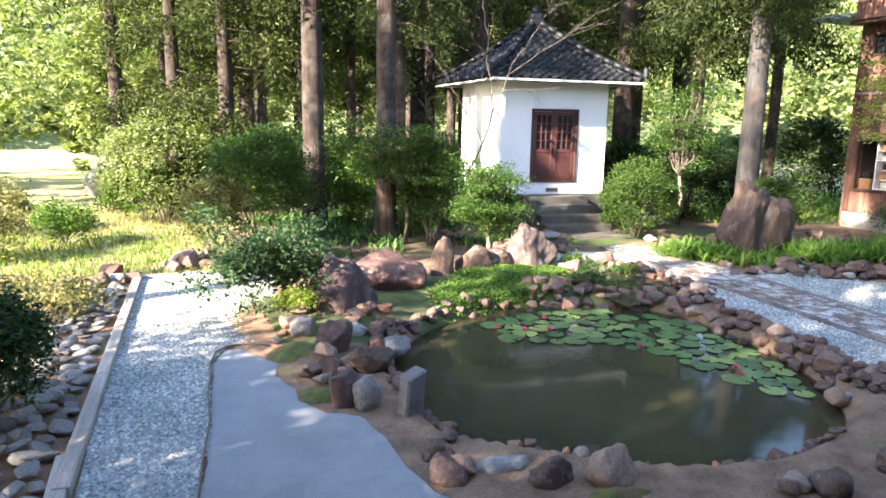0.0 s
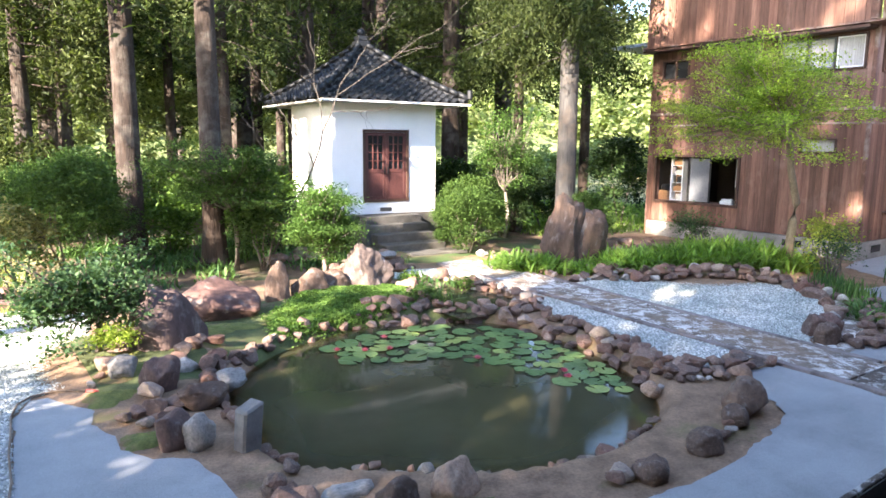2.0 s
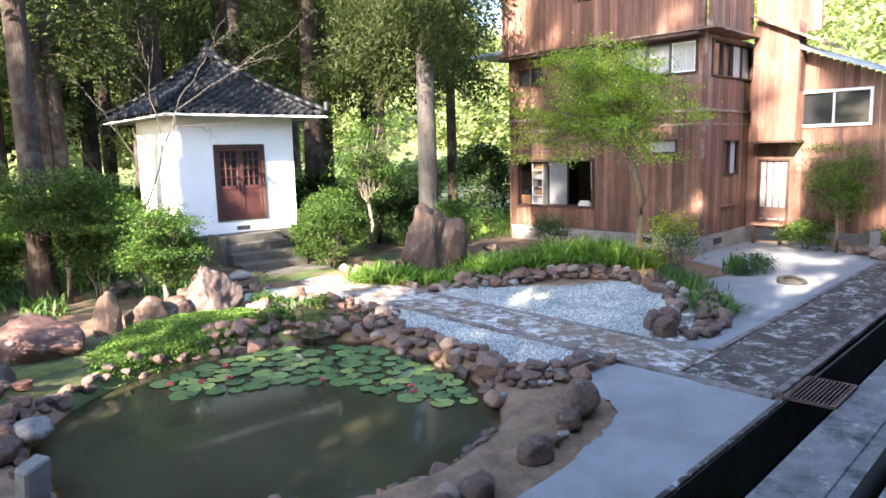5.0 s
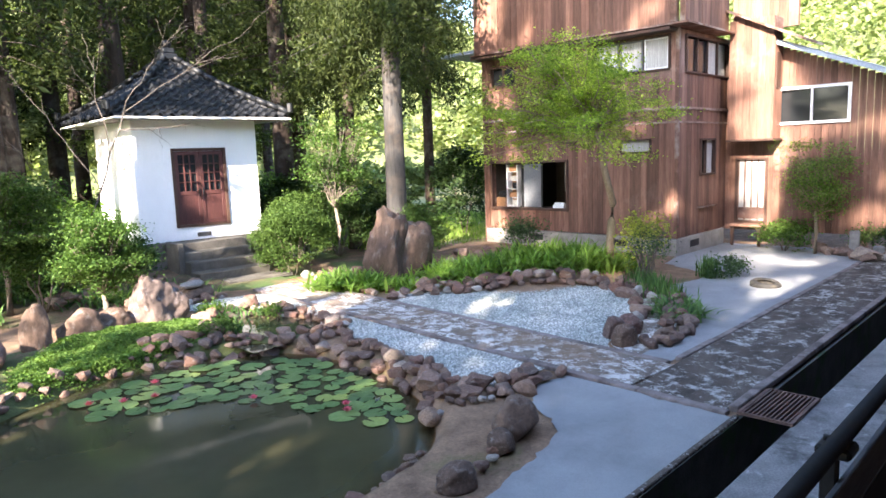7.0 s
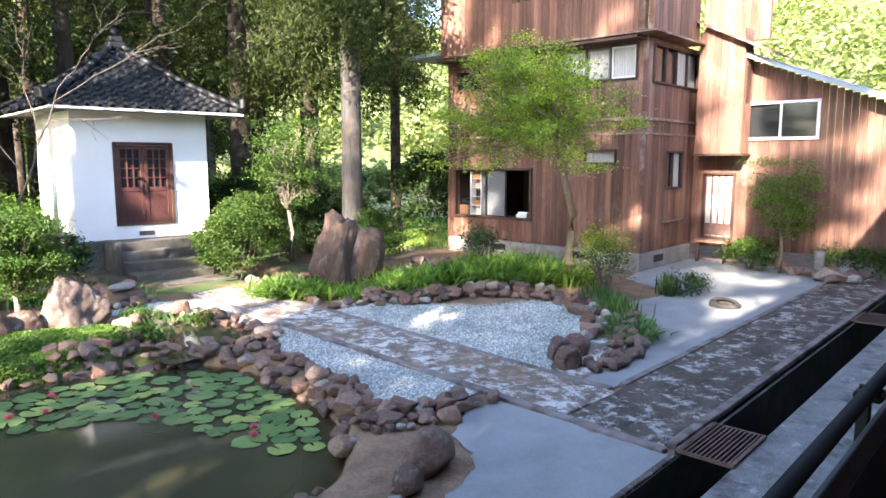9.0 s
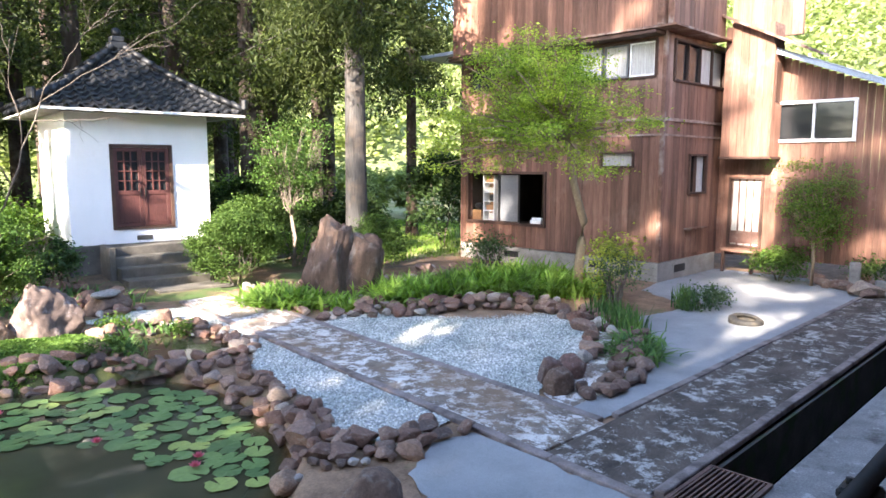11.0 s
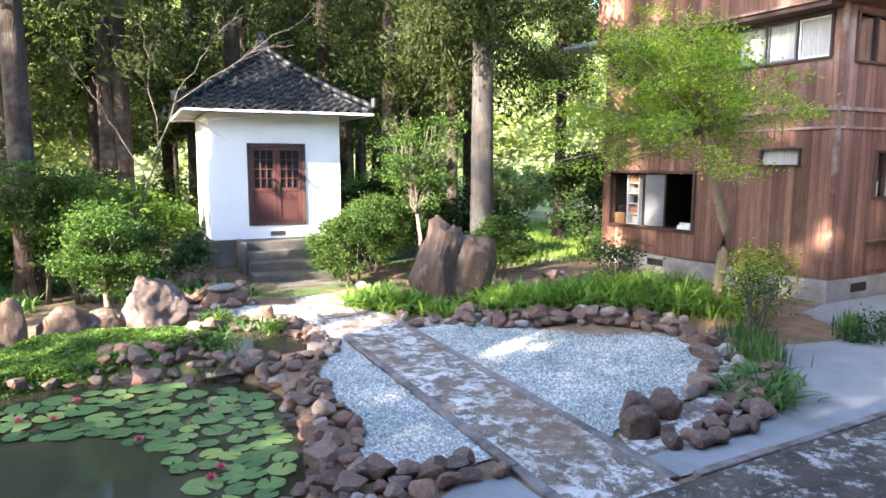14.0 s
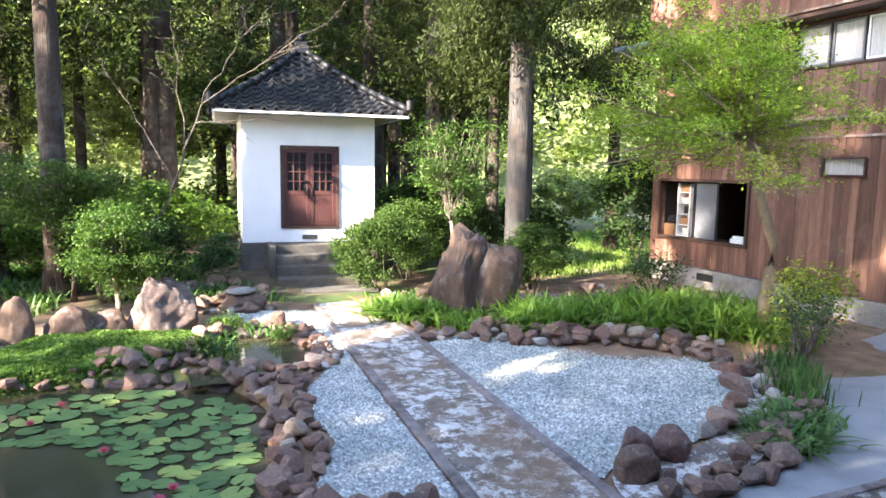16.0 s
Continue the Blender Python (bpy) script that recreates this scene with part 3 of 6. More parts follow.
GRAVEL_T = [(7.345, 3.92), (7.0, 3.86), (6.6, 3.82), (6.35, 4.25), (6.62, 4.7), (6.8, 5.15), (6.72, 5.85), (6.88, 6.55), (7.2, 7.1), (7.38, 7.5), (7.42, 8.4), (7.3, 9.1), (6.5, 9.7), (6.2, 10.2), (6.9, 10.5), (7.78, 10.2), (7.66, 8.4), (7.51, 6.4), (7.42, 5.0)]
patch("gravel_bed_pond", GRAVEL_T, 0.008, M["gravel"], "wedge of pale grey gravel beside the path", "gravel", smooth_outline=False)
GRAVEL_L = [(-0.5, 1.88), (-0.44, 5.0), (-0.2, 10.55), (1.75, 10.6), (1.5, 9.2), (1.35, 8.1), (1.1, 7.2), (0.68, 7.05), (0.5, 6.65), (0.4, 5.2), (0.25, 4.2), (0.2, 1.88)]
patch("gravel_drive", GRAVEL_L, 0.008, M["gravel"], "grey gravel drive beside the timber edging", "gravel", smooth_outline=False)


def scatter_gravel(name, poly, n, size, label):
    xs = np.array([p[0] for p in poly])
    ys = np.array([p[1] for p in poly])
    k = int(n * 2.2)
    x, y = rng.uniform(xs.min(), xs.max(), k), rng.uniform(ys.min(), ys.max(), k)
    ok = inside(poly, x, y)
    x, y = x[ok][:n], y[ok][:n]
    n = len(x)
    base = np.array([(1, 0, 0), (0, 1, 0), (-1, 0, 0), (0, -1, 0), (0, 0, 0.75)])
    s = size * rng.uniform(0.5, 1.3, (n, 1, 1))
    v = base[None] * s * rng.uniform(0.6, 1.2, (n, 5, 1))
    a = rng.uniform(0, 6.28, n)
    c, sn = np.cos(a)[:, None], np.sin(a)[:, None]
    v = np.stack([v[..., 0] * c - v[..., 1] * sn, v[..., 0] * sn + v[..., 1] * c, v[..., 2]], -1)
    v[..., 0] += x[:, None]
    v[..., 1] += y[:, None]
    v[..., 2] += 0.008
    i = np.arange(n)[:, None] * 5
    f = np.concatenate([i + [0, 1, 4], i + [1, 2, 4], i + [2, 3, 4], i + [3, 0, 4]], 1).reshape(-1, 3)
    ob = fast_mesh(name, v.reshape(-1, 3), f, M["pebble"])
    return tagged(ob, label, "gravel", "", "stuff")


M["pebble"] = leaf_mat("pebble", (0.17, 0.177, 0.184), (0.46, 0.465, 0.47), 0.0, 0.9)
scatter_gravel("loose_gravel", [tuple(p)[:2] for p in blob(HEART, 0)], 26000, 0.020, "loose pale grey gravel stones")
scatter_gravel("loose_gravel", GRAVEL_T, 13000, 0.018, "loose pale grey gravel stones beside the pond")
scatter_gravel("loose_gravel", GRAVEL_L, 22000, 0.018, "loose grey gravel stones on the drive")

# concrete path to the hut, walkway along the drain
PATH_AT = pose(7.82, 2.95, 0, 0, 0, -4.0)      # the path runs on to the hut, a little askew
structure("path", boxes((-0.42, 0.42, -0.04, 7.75, -0.1, 0.022), bevel=0.006), M["path"], "worn concrete path with pale patches and moss", "path").matrix_basis = PATH_AT
structure("walkway", boxes((7.34, 17.6, 1.99, 2.90, -0.1, 0.02), bevel=0.006), M["walkway"], "dark mossy worn concrete walkway beside the drain", "walkway")


def kerb(x0, x1, y0, y1, top, material, label):
    """A kerb line of single lengths with open joints."""
    k = thing("kerb", label, "kerb", kind="structure")
    along_x = (x1 - x0) > (y1 - y0)
    a, b = (x0, x1) if along_x else (y0, y1)
    n = max(1, round((b - a) / 0.9))
    for i in range(n):
        p, q = a + (b - a) * i / n + 0.004, a + (b - a) * (i + 1) / n - 0.004
        dz = rng.uniform(-0.006, 0.006)
        row = (p, q, y0, y1, -0.12, top + dz) if along_x else (x0, x1, p, q, -0.12, top + dz)
        part("kerb_length", boxes(row, bevel=0.008), material, k)
    return k


kerb(-0.52, -0.424, -1.04, 7.7, 0.032, M["kerb"], "low brown concrete kerb along the path").matrix_basis = PATH_AT
kerb(0.424, 0.52, 0.06, 7.5, 0.032, M["kerb"], "low brown concrete kerb along the path").matrix_basis = PATH_AT
kerb(8.47, 17.6, 2.904, 2.985, 0.032, M["kerb"], "low brown concrete kerb along the walkway")
kerb(7.38, 17.6, 1.90, 1.986, 0.045, M["kerb"], "narrow concrete kerb of the drain")
structure("sand_edge", boxes((0.2, 7.27, 1.85, 1.90, -0.12, 0.012), bevel=0.006), M["walkway"], "rough concrete lip of the drain", "kerb")
kerb(-0.62, -0.50, 1.9, 5.0, 0.06, M["timber"], "weathered timber edging along the gravel drive")
tim = thing("timber_edging", "long weathered timber edging along the gravel drive", "edging", kind="structure")
for i in range(3):
    p, q = 4.5 + i * 2.02, 4.5 + (i + 1) * 2.02 - 0.01
    bm = boxes((-0.055, 0.055, -(q - p) / 2, (q - p) / 2, -0.1, 0.07), bevel=0.008)
    o = part("timber", bm, M["timber"], tim)
    o.matrix_basis = pose(-0.535 + (0.31 / 6.06) * ((p + q) / 2 - 4.5), (p + q) / 2, 0.0, 0, 0, -2.9)
tim2 = thing("timber_edging", "low weathered timber across the end of the gravel drive", "edging", kind="structure")
part("timber", boxes((-0.2, 0.72, 10.56, 10.66, -0.1, 0.05), bevel=0.008), M["timber"], tim2)
part("timber", boxes((0.73, 1.8, 10.57, 10.67, -0.1, 0.05), bevel=0.008), M["timber"], tim2)

# drain and the ledge on which the path runs
drain = thing("drain", "deep dark concrete drain channel", "drain", kind="structure")
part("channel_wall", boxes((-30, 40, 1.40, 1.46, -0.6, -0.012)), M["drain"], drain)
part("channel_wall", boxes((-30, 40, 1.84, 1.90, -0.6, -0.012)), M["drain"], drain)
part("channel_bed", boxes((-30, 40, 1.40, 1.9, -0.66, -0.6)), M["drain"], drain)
structure("drain_water", boxes((-30, 40, 1.46, 1.84, -0.6, -0.52)), M["drain_water"], "shallow dark water in the drain", "water")
structure("ledge", boxes((-30, 40, 1.06, 1.46, -0.3, 0.0), bevel=0.01), M["ledge"], "worn grey concrete ledge of the drain", "ledge")
structure("terrace", boxes((-30, 40, -6.0, 1.056, -0.3, -0.004)), M["ledge"], "grey concrete terrace before the building", "terrace")


def grate(x0, x1):
    g = thing("drain_grate", "rusty iron drain grate over the channel", "grate", group="drain grates")
    part("rim", boxes((x0, x1, 1.44, 1.47, 0.002, 0.028), (x0, x1, 1.86, 1.89, 0.002, 0.028), (x0, x0 + 0.02, 1.47, 1.86, 0.002, 0.028), (x1 - 0.02, x1, 1.47, 1.86, 0.002, 0.028)), M["rust"], g)
    n = 11
    for i in range(n):
        y = 1.49 + i * (0.36 / (n - 1))
        part("bar", boxes((x0 + 0.02, x1 - 0.02, y - 0.007, y + 0.007, 0.004, 0.024)), M["rust"], g)


grate(7.32, 8.08)
grate(13.2, 13.95)


def railing():
    r = thing("handrail", "dark steel handrail on posts along the raised deck", "railing")
    tubes("rail", [([(2.2, 0.25, 1.46), (14.0, 0.25, 1.46)], [0.025, 0.025], 14)], M["steel"], r)
    tubes("end_cap", [([(2.17, 0.25, 1.46), (2.21, 0.25, 1.46)], [0.03, 0.03], 14)], M["steel"], r)
    part("board_rail", boxes((2.2, 14.0, 0.235, 0.255, 1.20, 1.33), bevel=0.004), M["rail_board"], r, "weathered grey rail board")
    # near-black sheet added for the deep shade below the rail
    part("panel", boxes((2.2, 14.0, 0.236, 0.25, 0.803, 1.185), bevel=0.004), M["steel"], r)
    for k in range(8):
        x = 2.2 + 1.48 * k
        part("post", boxes((x - 0.022, x + 0.022, 0.257, 0.30, 0.60, 1.41), bevel=0.004), M["steel"], r)
        part("bracket", boxes((x - 0.05, x + 0.05, 0.215, 0.31, 1.405, 1.44), bevel=0.01), M["steel"], r)
        tubes("bolt", [([(x, 0.288, 1.44), (x, 0.288, 1.455)], [0.011, 0.011], 8)], M["steel"], r)


railing()


def deck():
    d = thing("deck", "raised dark timber deck along the building", "deck", kind="structure")
    for k in range(12):
        y = 0.27 - 0.145 * k
        part("plank", boxes((-6, 20, y - 0.14, y, 0.77, 0.80), bevel=0.003), M["dark_wood"], d)
    part("underlay", boxes((-6, 20, -1.48, 0.23, 0.745, 0.765)), M["dark_wood"], d)
    part("edge_beam", boxes((-6, 20, 0.18, 0.23, 0.58, 0.743)), M["dark_wood"], d)
    for k in range(14):
        part("deck_post", boxes((-5.5 + 1.9 * k, -5.4 + 1.9 * k, 0.09, 0.178, -0.005, 0.743)), M["dark_wood"], d)


deck()

# ---- the white hut ----
HUT = pose(8.44, 13.486, 0, 0, 0, -5.0)      # local x along the front, y into the hut


def hut():
    h = thing("storehouse_hut", "small white plastered storehouse with a dark tiled hip roof", "hut", HUT)
    W, D = 1.31, 2.62
    for row in ((-W, -0.58, 0, 0.16, 0.72, 3.25), (0.58, W, 0, 0.16, 0.72, 3.25), (-0.58, 0.58, 0, 0.16, 2.62, 3.25), (-0.58, 0.58, 0, 0.16, 0.72, 1.0),
                       (-W, -W + 0.16, 0.16, D, 0.72, 3.25), (W - 0.16, W, 0.16, D, 0.72, 3.25), (-W + 0.16, W - 0.16, D - 0.16, D, 0.72, 3.25)):
        part("wall", boxes(row), M["plaster"], h, "white lime plaster wall with faint stains")
    part("floor_slab", boxes((-W + 0.1, W - 0.1, 0.1, D - 0.1, 0.7, 0.76)), M["concrete"], h)
    part("plinth", boxes((-W - 0.06, W + 0.06, -0.06, D + 0.06, 0.0, 0.716), bevel=0.01), M["concrete"], h, "stained concrete plinth")
    part("vent", boxes((-0.16, 0.14, -0.012, 0.02, 0.77, 0.86), bevel=0.004), M["concrete"], h, "small grey floor vent")
    part("eave_board", boxes((-1.78, 1.78, -0.74, -0.70, 3.185, 3.22), (-1.78, 1.78, D + 0.70, D + 0.74, 3.185, 3.22), (-1.82, -1.78, -0.74, D + 0.74, 3.185, 3.22), (1.78, 1.82, -0.74, D + 0.74, 3.185, 3.22)), M["fascia"], h, "white eave board with dirt")
    # soffit in grey instead of white: the eave shadow is in its colour
    part("soffit", boxes((-1.78, 1.78, -0.70, D + 0.70, 3.205, 3.235)), M["foundation"], h, "soffit coloured grey for the shadow under the eaves")
    # door
    d = part("door_frame", boxes((-0.58, -0.52, -0.03, 0.08, 0.99, 2.63), (0.52, 0.58, -0.03, 0.08, 0.99, 2.63), (-0.52, 0.52, -0.03, 0.08, 2.57, 2.63), (-0.52, 0.52, -0.03, 0.08, 0.99, 1.04)), M["dark_wood"], h, "dark brown door frame")
    for s in (-1, 1):
        x0, x1 = (-0.515, -0.004) if s < 0 else (0.004, 0.515)
        leaf = part("door_leaf", boxes((x0, x0 + 0.07, 0.0, 0.045, 1.045, 2.565), (x1 - 0.07, x1, 0.0, 0.045, 1.045, 2.565), (x0 + 0.07, x1 - 0.07, 0.0, 0.045, 2.49, 2.565),
                                       (x0 + 0.07, x1 - 0.07, 0.0, 0.045, 1.66, 1.74), (x0 + 0.07, x1 - 0.07, 0.0, 0.045, 1.045, 1.12), (x0 + 0.07, x1 - 0.07, 0.012, 0.035, 1.12, 1.66), bevel=0.003), M["red_door"], h, "oxblood painted half-lattice door leaf")
        a, b = x0 + 0.07, x1 - 0.07
        for i in (1, 2):
            x = a + (b - a) * i / 3
            part("lattice_bar", boxes((x - 0.01, x + 0.01, 0.006, 0.036, 1.74, 2.49)), M["red_door"], leaf)
        for i in (1, 2, 3):
            z = 1.74 + 0.75 * i / 4
            part("lattice_bar", boxes((a, b, 0.008, 0.034, z - 0.01, z + 0.01)), M["red_door"], leaf)
        part("pane", boxes((a, b, 0.0365, 0.041, 1.74, 2.49)), M["dark_glass"], leaf)
        part("handle", boxes((x1 - 0.05 if s < 0 else x0 + 0.03, x1 - 0.03 if s < 0 else x0 + 0.05, -0.02, 0.0, 1.62, 1.80), bevel=0.004), M["steel"], leaf)
    # steps
    for i, (y1, z) in enumerate(((-0.06, 0.70), (-0.38, 0.54), (-0.70, 0.37), (-1.02, 0.20))):
        y0 = y1 - 0.34 if i < 3 else y1 - 0.45
        part("step", boxes((-0.74, 0.72, y0, y1 + (0.0 if i == 0 else 0.02), 0.0, z), bevel=0.012), M["concrete"], h)
    part("step_cheek", boxes((-0.86, -0.742, -0.75, -0.062, 0.0, 0.74), bevel=0.012), M["concrete"], h)
    part("landing_slab", boxes((-0.4, 0.95, -2.0, -1.5, 0.0, 0.07), bevel=0.012), M["concrete"], h)
    # roof: four hipped sides, each tile row stepped and each tile curved
    cx, cy, apex, eave, half = 0.0, D / 2, 4.62, 3.24, 1.84
    rise = apex - eave
    for side in range(4):
        vs, fs = [], []
        rows = 12
        for r in range(rows):
            f0, f1 = r / rows, (r + 1) / rows
            d0, d1 = half * (1 - f0) + 0.015, half * (1 - f1)
            sag0, sag1 = -0.10 * math.sin(math.pi * f0), -0.10 * math.sin(math.pi * f1)
            z0, z1 = eave + rise * f0 + sag0 + 0.062, eave + rise * f1 + sag1 + 0.008
            pitch = 0.225
            n = max(1, int(2 * d0 / (pitch / 6)))
            o = len(vs)
            for k in range(n + 1):
                u = -d0 + 2 * d0 * k / n
                ph = (u / pitch) % 1.0
                wave = 0.036 * math.cos(2 * math.pi * ph) + 0.016 * math.cos(4 * math.pi * ph)
                ut = max(-d1 - 0.02, min(d1 + 0.02, u))
                vs += [(u, -d0, z0 + wave - 0.035), (u, -d0, z0 + wave), (ut, -d1, z1 + wave)]
            for k in range(n):
                q = o + 3 * k
                fs += [(q, q + 3, q + 4, q + 1), (q + 1, q + 4, q + 5, q + 2)]
        rot = Matrix.Translation((cx, cy, 0)) @ Matrix.Rotation(math.pi / 2 * side, 4, "Z")
        vs = [tuple(rot @ Vector(v)) for v in vs]
        mesh_ob("roof_tiles", vs, fs, M["tile"], h, False)
        # hip ridge of single cap tiles
        p0, p1 = Vector((half + 0.03, -half - 0.03, eave + 0.13)), Vector((0.06, -0.06, apex + 0.06))
        for i in range(11):
            a, b = p0.lerp(p1, i / 11), p0.lerp(p1, (i + 1.12) / 11)
            sag = Vector((0, 0, -0.10 * math.sin(math.pi * (i + 0.5) / 11)))
            a, b = rot @ (a + sag), rot @ (b + sag)
            tubes("ridge_tile", [([tuple(a), tuple(b)], [0.07, 0.056], 8)], M["tile"], h)
        e = rot @ (p0 + Vector((0.02, -0.02, 0.06)))
        part("ridge_end_tile", boxes((-0.10, 0.10, -0.07, 0.07, -0.12, 0.16), bevel=0.03, m=Matrix.Translation(e) @ Matrix.Scale(0.75, 4) @ Matrix.Rotation(math.pi / 2 * side + math.pi / 4, 4, "Z")), M["tile"], h)
    part("finial_base", boxes((-0.17, 0.17, cy - 0.17, cy + 0.17, 4.58, 4.72), (-0.13, 0.13, cy - 0.13, cy + 0.13, 4.72, 4.84), bevel=0.02), M["tile"], h)
    bm = bmesh.new()
    bmesh.ops.create_uvsphere(bm, u_segments=12, v_segments=8, radius=0.10, matrix=Matrix.Translation((0, cy, 4.92)))
    part("finial", bm, M["tile"], h, "", True)


hut()

# ---- the wooden house ----
HX, HY = 15.3, 6.18


def wall_with_holes(u0, u1, z0, z1, holes):
    """Rectangles that fill a wall round its openings."""
    us = sorted({u0, u1, *[h[0] for h in holes], *[h[1] for h in holes]})
    zs = sorted({z0, z1, *[h[2] for h in holes], *[h[3] for h in holes]})
    out = []
    for a, b in zip(us, us[1:]):
        for c, d in zip(zs, zs[1:]):
            m, n = (a + b) / 2, (c + d) / 2
            if not any(h[0] < m < h[1] and h[2] < n < h[3] for h in holes):
                out.append((a, b, c, d))
    return out


def clad(parent, axis, at, out, u0, u1, z0, z1, holes, top=None, width=0.135):
    """Boards on edge over a wall that stands at x or y = at and faces out (-1)."""
    for a, b, c, d in wall_with_holes(u0, u1, z0, z1, holes):
        if top is not None:
            d = min(d, top((a + b) / 2) - 0.1, top(a) - 0.03)
        if d > c:
            part("wall", boxes((at, at + 0.10, a, b, c, d) if axis == "x" else (a, b, at, at + 0.10, c, d)), M["trim"], parent)
    n = max(1, round((u1 - u0) / width))
    for i in range(n):
        a, b = u0 + (u1 - u0) * i / n, u0 + (u1 - u0) * (i + 1) / n
        cuts = sorted([(max(z0, h[2]), min(z1, h[3])) for h in holes if h[0] < b - 0.02 and h[1] > a + 0.02])
        z, spans = z0, []
        for c, d in cuts:
            if c > z + 0.02:
                spans.append((z, c))
            z = max(z, d)
        zt = z1 if top is None else min(z1, top((a + b) / 2))
        if zt > z + 0.02:
            spans.append((z, zt))
        for c, d in spans:
            e = rng.uniform(0.010, 0.020)
            row = (at - e, at, a + 0.003, b - 0.003, c, d) if axis == "x" else (a + 0.003, b - 0.003, at - e, at, c, d)
            part("board", boxes(row), M["board"], parent)


def casing(parent, axis, at, u0, u1, z0, z1, material, w=0.05, depth=0.06, mid=()):
    """A window frame round an opening, with sashes and panes; at is the wall's face."""
    rows = [(u0 - w, u0, z0 - w, z1 + w), (u1, u1 + w, z0 - w, z1 + w), (u0, u1, z1, z1 + w), (u0, u1, z0 - w, z0)]
    bm = bmesh.new()
    for a, b, c, d in rows:
        box(bm, *((at - depth, at + 0.04, a, b, c, d) if axis == "x" else (a, b, at - depth, at + 0.04, c, d)), bevel=0.004)
    win = part("window", bm, material, parent)
    for m in mid:
        part("mullion", boxes((at - 0.02, at + 0.03, m - 0.02, m + 0.02, z0, z1) if axis == "x" else (m - 0.02, m + 0.02, at - 0.02, at + 0.03, z0, z1)), material, win)
    return win


def slab(parent, name, axis, at, u0, u1, z0, z1, material, thick=0.008, label=""):
    return part(name, boxes((at, at + thick, u0, u1, z0, z1) if axis == "x" else (u0, u1, at, at + thick, z0, z1)), material, parent, label)


def house():
    h = thing("wooden_house", "two-storey house clad in weathered brown boards on a concrete base", "house")
    # side facing the pond: x = HX
    low = (8.90, 11.15, 0.93, 2.04)
    up = (6.38, 8.10, 3.93, 4.58)
    up2 = (10.4, 11.1, 3.98, 4.40)
    slit = (6.79, 7.48, 2.23, 2.47)
    clad(h, "x", HX, -1, HY, 11.42, 0.38, 4.71, [low, up, up2, slit])
    clad(h, "x", HX - 0.22, -1, HY - 0.02, 11.5, 4.77, 8.2, [(8.0, 9.2, 5.75, 6.6)], width=0.2)
    part("foundation", boxes((HX - 0.02, HX + 0.2, HY, 11.42, -0.1, 0.36), (HX - 0.026, HX + 2.5, HY - 0.02, HY + 0.2, -0.1, 0.364), bevel=0.01), M["foundation"], h, "pale concrete foundation")
    for y in (7.3, 9.6):
        part("foundation_vent", boxes((HX - 0.026, HX, y, y + 0.42, 0.14, 0.28)), M["black"], h)
    part("foundation_vent", boxes((15.95, 16.4, HY - 0.026, HY, 0.12, 0.27)), M["black"], h)
    # pent roof over the upper windows, joined round the corner
    part("pent_roof", boxes((HX - 0.42, HX + 0.05, HY - 0.40, 11.5, 4.72, 4.76), (HX + 0.05, 17.25, HY - 0.40, HY + 0.05, 4.72, 4.76), bevel=0.004), M["trim"], h, "thin brown pent roof over the upper windows")
    part("pent_rail", boxes((HX - 0.40, HX - 0.02, HY + 0.0, 11.5, 4.64, 4.70)), M["dark_wood"], h)
    part("upper_floor", boxes((HX + 0.1, 25.9, HY + 0.1, 11.4, 4.62, 4.75)), M["trim"], h)
    # bands
    part("band", boxes((HX - 0.05, HX - 0.022, HY, 11.42, 3.08, 3.14), bevel=0.006), M["band"], h)
    part("band", boxes((HX - 0.04, HX - 0.022, HY, 11.42, 2.80, 2.84)), M["band"], h)
    part("band", boxes((HX, 17.84, HY - 0.05, HY - 0.022, 3.08, 3.14), bevel=0.006), M["band"], h)
    part("band", boxes((HX, 17.84, HY - 0.04, HY - 0.022, 2.80, 2.84)), M["band"], h)
    part("corner_board", boxes((HX - 0.035, HX + 0.045, HY - 0.035, HY + 0.045, 0.38, 4.72), bevel=0.01), M["trim"], h, "weathered corner board")
    part("corner_board", boxes((HX - 0.27, HX - 0.12, HY - 0.07, HY + 0.07, 4.8, 8.2), bevel=0.01), M["trim"], h)
    # the open lower window with the room behind
    w = casing(h, "x", HX, *low, M["dark_wood"], 0.055, 0.07)
    part("sliding_sash", boxes((HX + 0.02, HX + 0.05, 9.62, 10.22, 0.95, 2.02), bevel=0.004), M["screen"], w, "half-open sliding sash with frosted glass")
    part("sash_stile", boxes((HX - 0.005, HX + 0.02, 9.60, 9.65, 0.94, 2.03), (HX - 0.005, HX + 0.02, 10.19, 10.24, 0.94, 2.03)), M["steel"], w)
    part("room_wall", boxes((HX + 0.1, HX + 3.0, 11.2, 11.3, 0.4, 2.6), (HX + 0.1, HX + 3.0, 7.9, 8.0, 0.4, 2.6), (HX + 2.9, HX + 3.0, 8.0, 11.2, 0.4, 2.6), (HX + 0.1, HX + 3.0, 8.0, 11.2, 2.6, 2.7), (HX + 0.1, HX + 3.0, 8.0, 11.2, 0.4, 0.5)), M["room"], h, "brown room coloured dark for its dimness behind the open window")
    part("inner_sill", boxes((HX + 0.1, HX + 0.62, 8.9, 11.15, 0.86, 0.92), bevel=0.004), M["dark_wood"], h)
    part("curtain", boxes((HX + 0.06, HX + 0.09, 8.92, 9.0, 1.35, 2.03), bevel=0.01), M["curtain"], w)
    # upper window, sliding panes with curtains behind
    w = casing(h, "x", HX, *up, M["dark_wood"], 0.04, 0.05)
